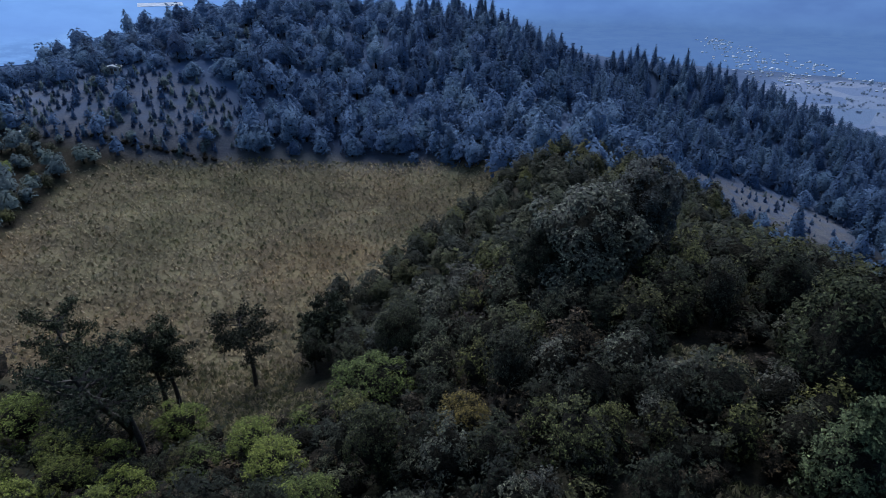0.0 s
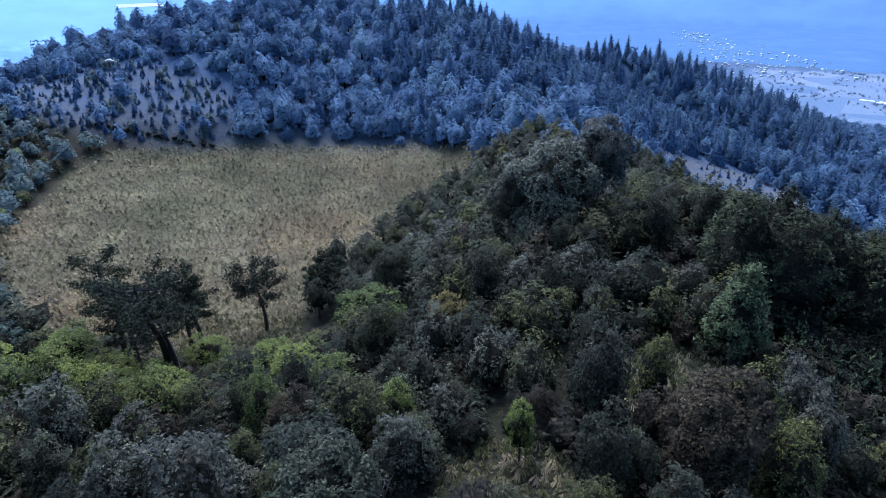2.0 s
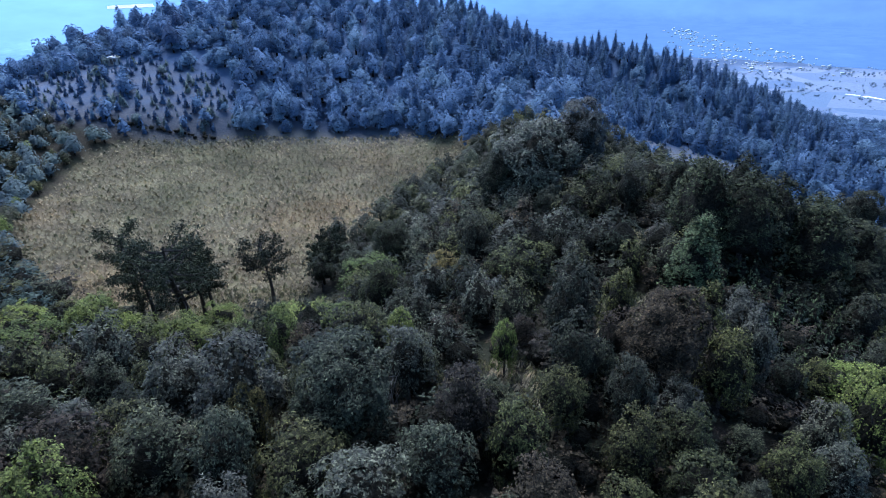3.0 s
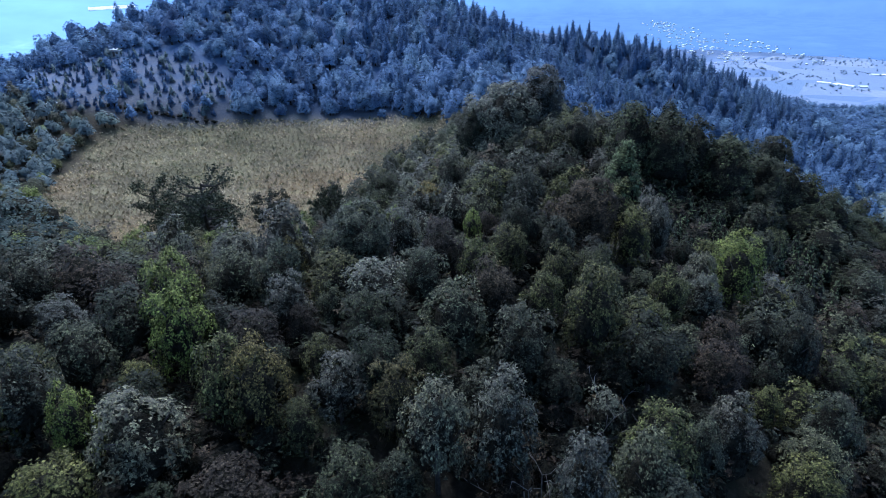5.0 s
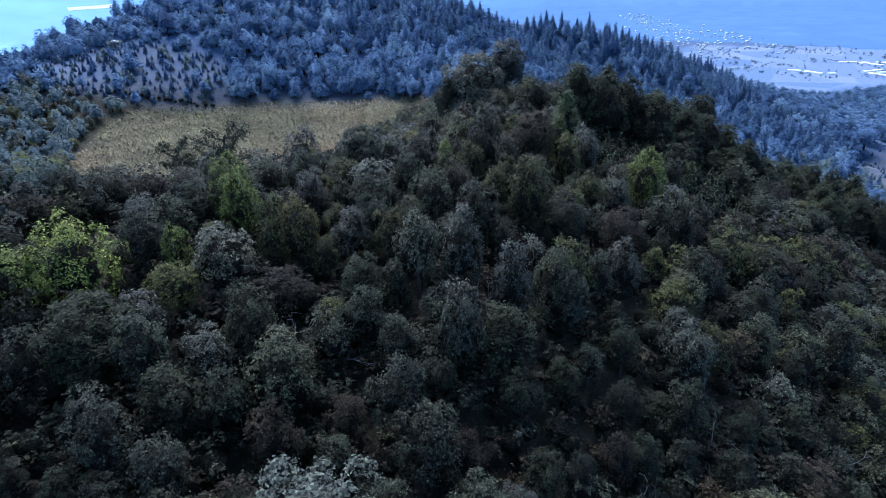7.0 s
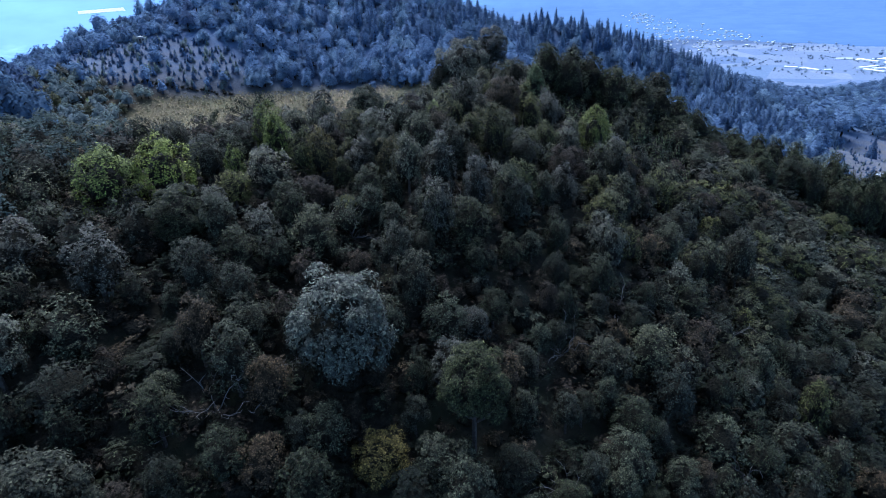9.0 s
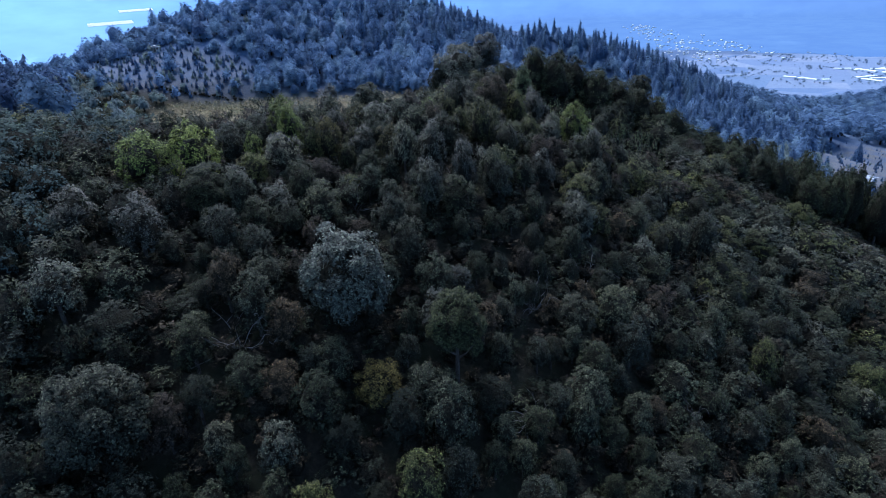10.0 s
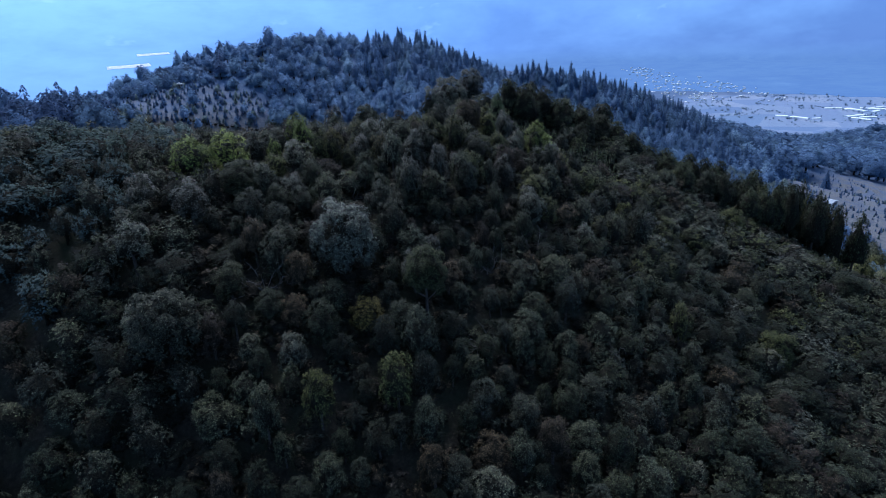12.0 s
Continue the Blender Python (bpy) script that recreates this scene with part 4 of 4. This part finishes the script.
# ---- pines at the meadow's edge ----
def pine(x, y, height, width, lean=(0.0, 0.0), bare=0.45, label="tall pine with a bare dark trunk at the meadow's edge"):
    """Bare leaning trunk, crooked limbs and a flat-topped crown of needle tufts."""
    z = float(land(x, y))
    root = tagged(new("pine_tree"), label, "tree", "pines at the meadow")
    root.location = (x, y, z)
    axis = lambda k: np.array([lean[0] * k * height, lean[1] * k * height, k * height]) + 0.02 * height * np.array([math.sin(5 * k), math.cos(4 * k), 0])
    ks = np.linspace(-0.04, 0.97, 8)
    stem = tube([axis(k) for k in ks], [0.028 * height * (1.02 - k * 0.85) for k in ks], 8)
    limbs, tufts = [], []
    m = 22
    for i in range(m):
        k = bare + (0.97 - bare) * (i + 0.5) / m
        th = i * 2.4 + rng.uniform(-0.4, 0.4)
        reach = width * 0.5 * (0.55 + 0.55 * math.sin(math.pi * min(1, (k - bare) / (1 - bare) * 0.75 + 0.22))) * rng.uniform(0.75, 1.1)
        a = axis(k)
        e = a + np.array([math.cos(th) * reach, math.sin(th) * reach, height * rng.uniform(-0.01, 0.13)])
        limbs.append(tube([a, (a + e) / 2 + [0, 0, -0.02 * height], e], [0.009 * height, 0.006 * height, 0.003 * height], 4))
        for t in (0.45, 0.65, 0.85, 1.0):
            c = a + (e - a) * t + rng.normal(0, 0.12, 3)
            o = unit(rng.normal(0, 1, (64, 3)) + [0, 0, 0.3])
            tufts.append(leaves(c + o * rng.uniform(0.1, 0.85, (64, 1)) * width * 0.18 * np.array([1, 1, 0.8]), o, 0.18, 0.8, 1.8))
    part("trunk", mesh_of("trunk", *stem, [BARK], smooth=True), root)
    for limb in limbs:
        part("branch", mesh_of("branch", *limb, [BARK]), root)
    part("crown", mesh_of("crown", *joined(tufts), [NEEDLE]), root)
    return root


pine(-22.1, 56.6, 10.0, 6.2, (-0.05, 0.02), 0.5)
pine(-29.6, 50.2, 11.0, 5.6, (0.0, 0.0), 0.48)
pine(-28.6, 51.1, 10.4, 5.2, (-0.06, 0.03), 0.5)
pine(-26.7, 40.0, 11.5, 4.6, (-0.08, 0.02), 0.62)
pine(-30.0, 44.5, 19.0, 8.0, (0.36, -0.72), 0.45, "big pine with a slanting trunk leaning over the thicket")
pine(-36.3, 47.7, 13.0, 6.4, (0.02, 0.0), 0.4)
pine(-33.0, 44.0, 11.0, 5.6, (0.05, -0.05), 0.38)
pine(-14.2, 64.0, 7.5, 4.2, (0.0, 0.0), 0.35)
pine(-16.0, 62.0, 6.5, 3.2, (0.0, 0.0), 0.4)


# ---- dark cedars on the eastern shoulder ----
def cedar_meshes(width, height, mat):
    return crown_mesh(oak_crown(width, height, 3200, 0.21, 0.0, 52, 0.45, 0.3, 0.08, 0.84, each=9), mat), mesh_of("trunk", *tube([(0, 0, -0.5), (0, 0, height * 0.9)], [0.3, 0.06], 7), [BARK])


CEDARS = [cedar_meshes(6, 8, CEDAR) for _ in range(3)]


def cedar(x, y, top, width, label="dense dark green cedar with drooping sprays"):
    z = float(land(x, y))
    c, t = CEDARS[int(rng.integers(3))]
    root = tagged(new("cedar_tree"), label, "tree", "cedars on the shoulder")
    root.matrix_world = Matrix.LocRotScale((x, y, z), Euler((0, 0, rng.uniform(0, 6.3))), (width / 5.2, width / 5.2, max(top - z, 4) / 8))
    part("trunk", t, root)
    part("crown", c, root)


for x, y, top, w in CEDAR_SPOTS:
    cedar(x, y, top, w)
for x, y in jittered(64, 106, 26, 46, 4.6):
    cedar(x, y, 12.3 - 0.3 * (x - 65) + rng.uniform(-3, 1), rng.uniform(4.4, 5.8), "tall dark conifer on the lower slope")

# one pale green cone of a tree on the ridge
z = float(land(21.1, 22.8))
root = tagged(new("cypress_tree"), "light green conical cypress on the grassy ridge", "tree")
root.location = (21.1, 22.8, z)
part("trunk", mesh_of("trunk", *tube([(0, 0, -0.4), (0, 0, 5.5)], [0.22, 0.05], 7), [BARK]), root)
part("crown", crown_mesh(oak_crown(5.0, 8.0, 3200, 0.24, 0.02, 40, 0.75, 0.45, 0.1), CYPRESS), root)

# slim young pines in rows below the cedars
YOUNG = (crown_mesh(fir_crown(1.6, 2.8, 12, 18, 0.28, 0.05), CYPRESS), mesh_of("trunk", *tube([(0, 0, -0.2), (0, 0, 2.3)], [0.07, 0.02], 5), [BARK]))
for x, y in jittered(25, 46, 13, 27, 1.85, 0.4):
    root = tagged(new("young_pine"), "slim young pine planted below the cedars", "tree", "young pines in rows")
    k = rng.uniform(0.8, 1.25)
    root.matrix_world = Matrix.LocRotScale((x, y, float(land(x, y))), Euler((0, 0, rng.uniform(0, 6.3))), (k, k, k * rng.uniform(0.9, 1.2)))
    part("trunk", YOUNG[1], root)
    part("crown", YOUNG[0], root)

# ---- bare shrubs ----
def dead_shrub(x, y, size):
    parts = []
    for i in range(9):
        th = rng.uniform(0, 6.3)
        p = np.array([0, 0, 0.0])
        d = unit(np.array([math.cos(th), math.sin(th), rng.uniform(0.6, 1.6)]))
        pts = [p]
        for _ in range(6):
            d = unit(d + rng.normal(0, 0.36, 3) + np.array([0, 0, 0.06]))
            pts.append(pts[-1] + d * size * 0.17)
            if len(pts) > 2:
                e = unit(d + rng.normal(0, 0.7, 3))
                m = pts[-1] + e * size * 0.1
                parts.append(tube([pts[-1], m, m + unit(e + rng.normal(0, 0.5, 3)) * size * 0.1], [0.006 * size, 0.005 * size, 0.002 * size], 4))
        parts.append(tube(pts, [0.014 * size * (1 - 0.14 * j) for j in range(len(pts))], 5))
    me = mesh_of("dead_shrub", *joined(parts), [PALE])
    ob = tagged(new("dead_shrub", me), "bare pale-twigged dead shrub among the oaks", "shrub", "bare shrubs")
    ob.location = (x, y, float(land(x, y)))


for x, y, s in ((-2.5, 8.0, 3.2), (9.5, -8.5, 4.2), (4.5, -14.0, 4.2), (-9.5, -18.5, 4.0), (-6.0, -17.5, 3.5), (24.0, 8.5, 3.6), (33.0, -19.0, 4.5), (19.0, -21.0, 4.0),
                (-13.0, -33.0, 4.2), (-16.0, -34.5, 4.4), (12.0, -27.0, 4.0), (28.0, -33.0, 4.2), (9.0, -38.0, 4.0), (-25.0, 47.0, 4.5), (0.5, 24.0, 3.0)):
    dead_shrub(x, y, s)

# a leaning post in the grass
me = mesh_of("wooden_post", *tube([(0, 0, -0.3), (-0.25, 0.1, 1.6), (-0.5, 0.2, 3.2)], [0.1, 0.09, 0.08], 8), [BARK])
tagged(new("wooden_post", me), "dark wooden post leaning in the grassy gap", "post").location = (-24.2, -7.4, float(land(-24.2, -7.4)))


# ---- houses, sheds and the far village ----
def box(x0, x1, y0, y1, z0, z1):
    v = np.array([(x, y, z) for z in (z0, z1) for y in (y0, y1) for x in (x0, x1)], float)
    f = np.array([(0, 2, 3, 1), (4, 5, 7, 6), (0, 1, 5, 4), (2, 6, 7, 3), (0, 4, 6, 2), (1, 3, 7, 5)])
    return v, np.concatenate([f[:, [0, 1, 2]], f[:, [0, 2, 3]]])


def gable(w, d, h, rise, over=0.4, thick=0.15):
    a, e = w / 2 + over, d / 2 + over
    prof = [(-a, h - 0.1), (0, h + rise), (a, h - 0.1), (a, h - 0.1 + thick), (0, h + rise + thick), (-a, h - 0.1 + thick)]
    v = np.array([(x, y, z) for y in (-e, e) for x, z in prof])
    f = []
    for i in range(6):
        j = (i + 1) % 6
        f += [(i, j, 6 + j), (i, 6 + j, 6 + i)]
    for o in (0, 6):
        f += [(o, o + 1, o + 4), (o, o + 4, o + 5), (o + 1, o + 2, o + 3), (o + 1, o + 3, o + 4)]
    return v, np.array(f)


def house_meshes(w, d, h, rise, wall, roof):
    body = box(-w / 2, w / 2, -d / 2, d / 2, -1.5, h)
    ends = (np.array([(-w / 2, -d / 2, h), (w / 2, -d / 2, h), (0, -d / 2, h + rise), (-w / 2, d / 2, h), (w / 2, d / 2, h), (0, d / 2, h + rise)]), np.array([(0, 1, 2), (3, 5, 4)]))
    return [("wall", mesh_of("wall", *joined([body, ends]), [wall])), ("roof", mesh_of("roof", *gable(w, d, h, rise), [roof])),
            ("door", mesh_of("door", *box(-0.5, 0.5, -d / 2 - 0.06, -d / 2 + 0.05, 0, 2.05), [DOOR])),
            ("window", mesh_of("window", *box(w * 0.25 - 0.5, w * 0.25 + 0.5, -d / 2 - 0.05, -d / 2 + 0.05, 1.0, 2.0), [DOOR]))]


def house(name, meshes, x, y, turn, label, category="house", group="", scale=1.0, up=0.0):
    root = tagged(new(name), label, category, group)
    root.matrix_world = Matrix.LocRotScale((x, y, float(land(x, y)) + up), Euler((0, 0, turn)), (scale, scale, scale))
    for n_, me in meshes:
        part(n_, me, root)
    return root


HUT = house_meshes(5, 4, 2.3, 0.6, BLOCK, TIN)
house("hut", HUT, -89.5, 168.0, 0.2, "small block hut with a pale tin roof among young trees", "hut", up=0.0, scale=0.7)
house("hut", HUT, -95.0, 121.0, 0.9, "small block hut with a pale tin roof beside the meadow", "hut", up=0.1, scale=0.6)
house("hut", HUT, -94.0, 133.0, -0.4, "small block hut with a pale tin roof among shrubs", "hut", up=0.1, scale=0.55)
house("hut", HUT, 157.0, 101.0, 0.5, "white shed with a tin roof on the cleared slope", "hut", up=0.3)
VILLAGE = [house_meshes(9, 7, 3.2, 1.2, WALL, TIN), house_meshes(12, 8, 5.5, 0.8, WALL, SHEET), house_meshes(8, 8, 3.0, 0.4, BLOCK, SHEET)]
for i in range(296):
    k = rng.uniform(0, 1) ** 0.8
    x, y = 560 - 70 * k + (60 * k + 18) * rng.normal(0, 0.6), 1320 - 470 * k + 22 * rng.normal(0, 1)
    if i % 5 == 0:
        x, y = 595 + 28 * rng.normal(0, 1), 960 + 75 * rng.normal(0, 1)
    house("house", VILLAGE[i % 3], x, y, rng.uniform(-0.5, 0.5), "pale village house with a light roof in the valley", "house", "village houses", rng.uniform(0.2, 0.44), far_floor(x, y) - float(land(x, y)))
ARCH = np.linspace(0, math.pi, 9)


def greenhouse(x, y, w, d, turn, z=None, low=2.0, rise=2.2, tilt=0.0, skin=SHEET, foot=-5.0):
    v = np.array([(w / 2 * math.cos(a), yy, low + rise * math.sin(a)) for yy in (-d / 2, d / 2) for a in ARCH] + [(sx * w / 2, yy, foot) for yy in (-d / 2, d / 2) for sx in (1, -1)])
    f = [q for i in range(8) for q in ((i, i + 1, i + 10), (i, i + 10, i + 9))]
    f += [(18, 0, 9), (18, 9, 20), (19, 17, 8), (19, 21, 17)] + [q for o, c in ((0, 18), (9, 20)) for q in [(c, o + i, o + i + 1) for i in range(8)] + [(c, o + 8, c + 1)]]
    ob = tagged(new("greenhouse", mesh_of("greenhouse", v, np.array(f), [skin])), "long white plastic greenhouse on the valley floor", "greenhouse", "valley greenhouses")
    ob.matrix_world = Matrix.LocRotScale((x, y, float(land(x, y)) if z is None else z), Euler((0, tilt, turn)), None)


for i, (x, y, d) in enumerate(((610, 712, 42), (622, 700, 30), (628, 690, 55), (598, 652, 60), (606, 640, 38), (590, 630, 48), (640, 672, 36), (652, 690, 60), (515, 680, 30), (522, 668, 22), (531, 660, 34), (545, 652, 18), (665, 700, 50))):
    greenhouse(x, y, 6, d * 0.5, 1.2 + 0.9 * math.sin(i * 2.3), None, 1.0, 0.8)
# two blocks of greenhouses on the first rise across the valley; tin grey stands for haze-dulled sheet
for x, y, w, d in ((-622, 1424, 62, 92), (-598, 1526, 46, 74)):
    greenhouse(x, y, w, d, 2.0, far_floor(x, y) + 2.5, 0.4, 0.3, -0.07, TIN, -0.2)
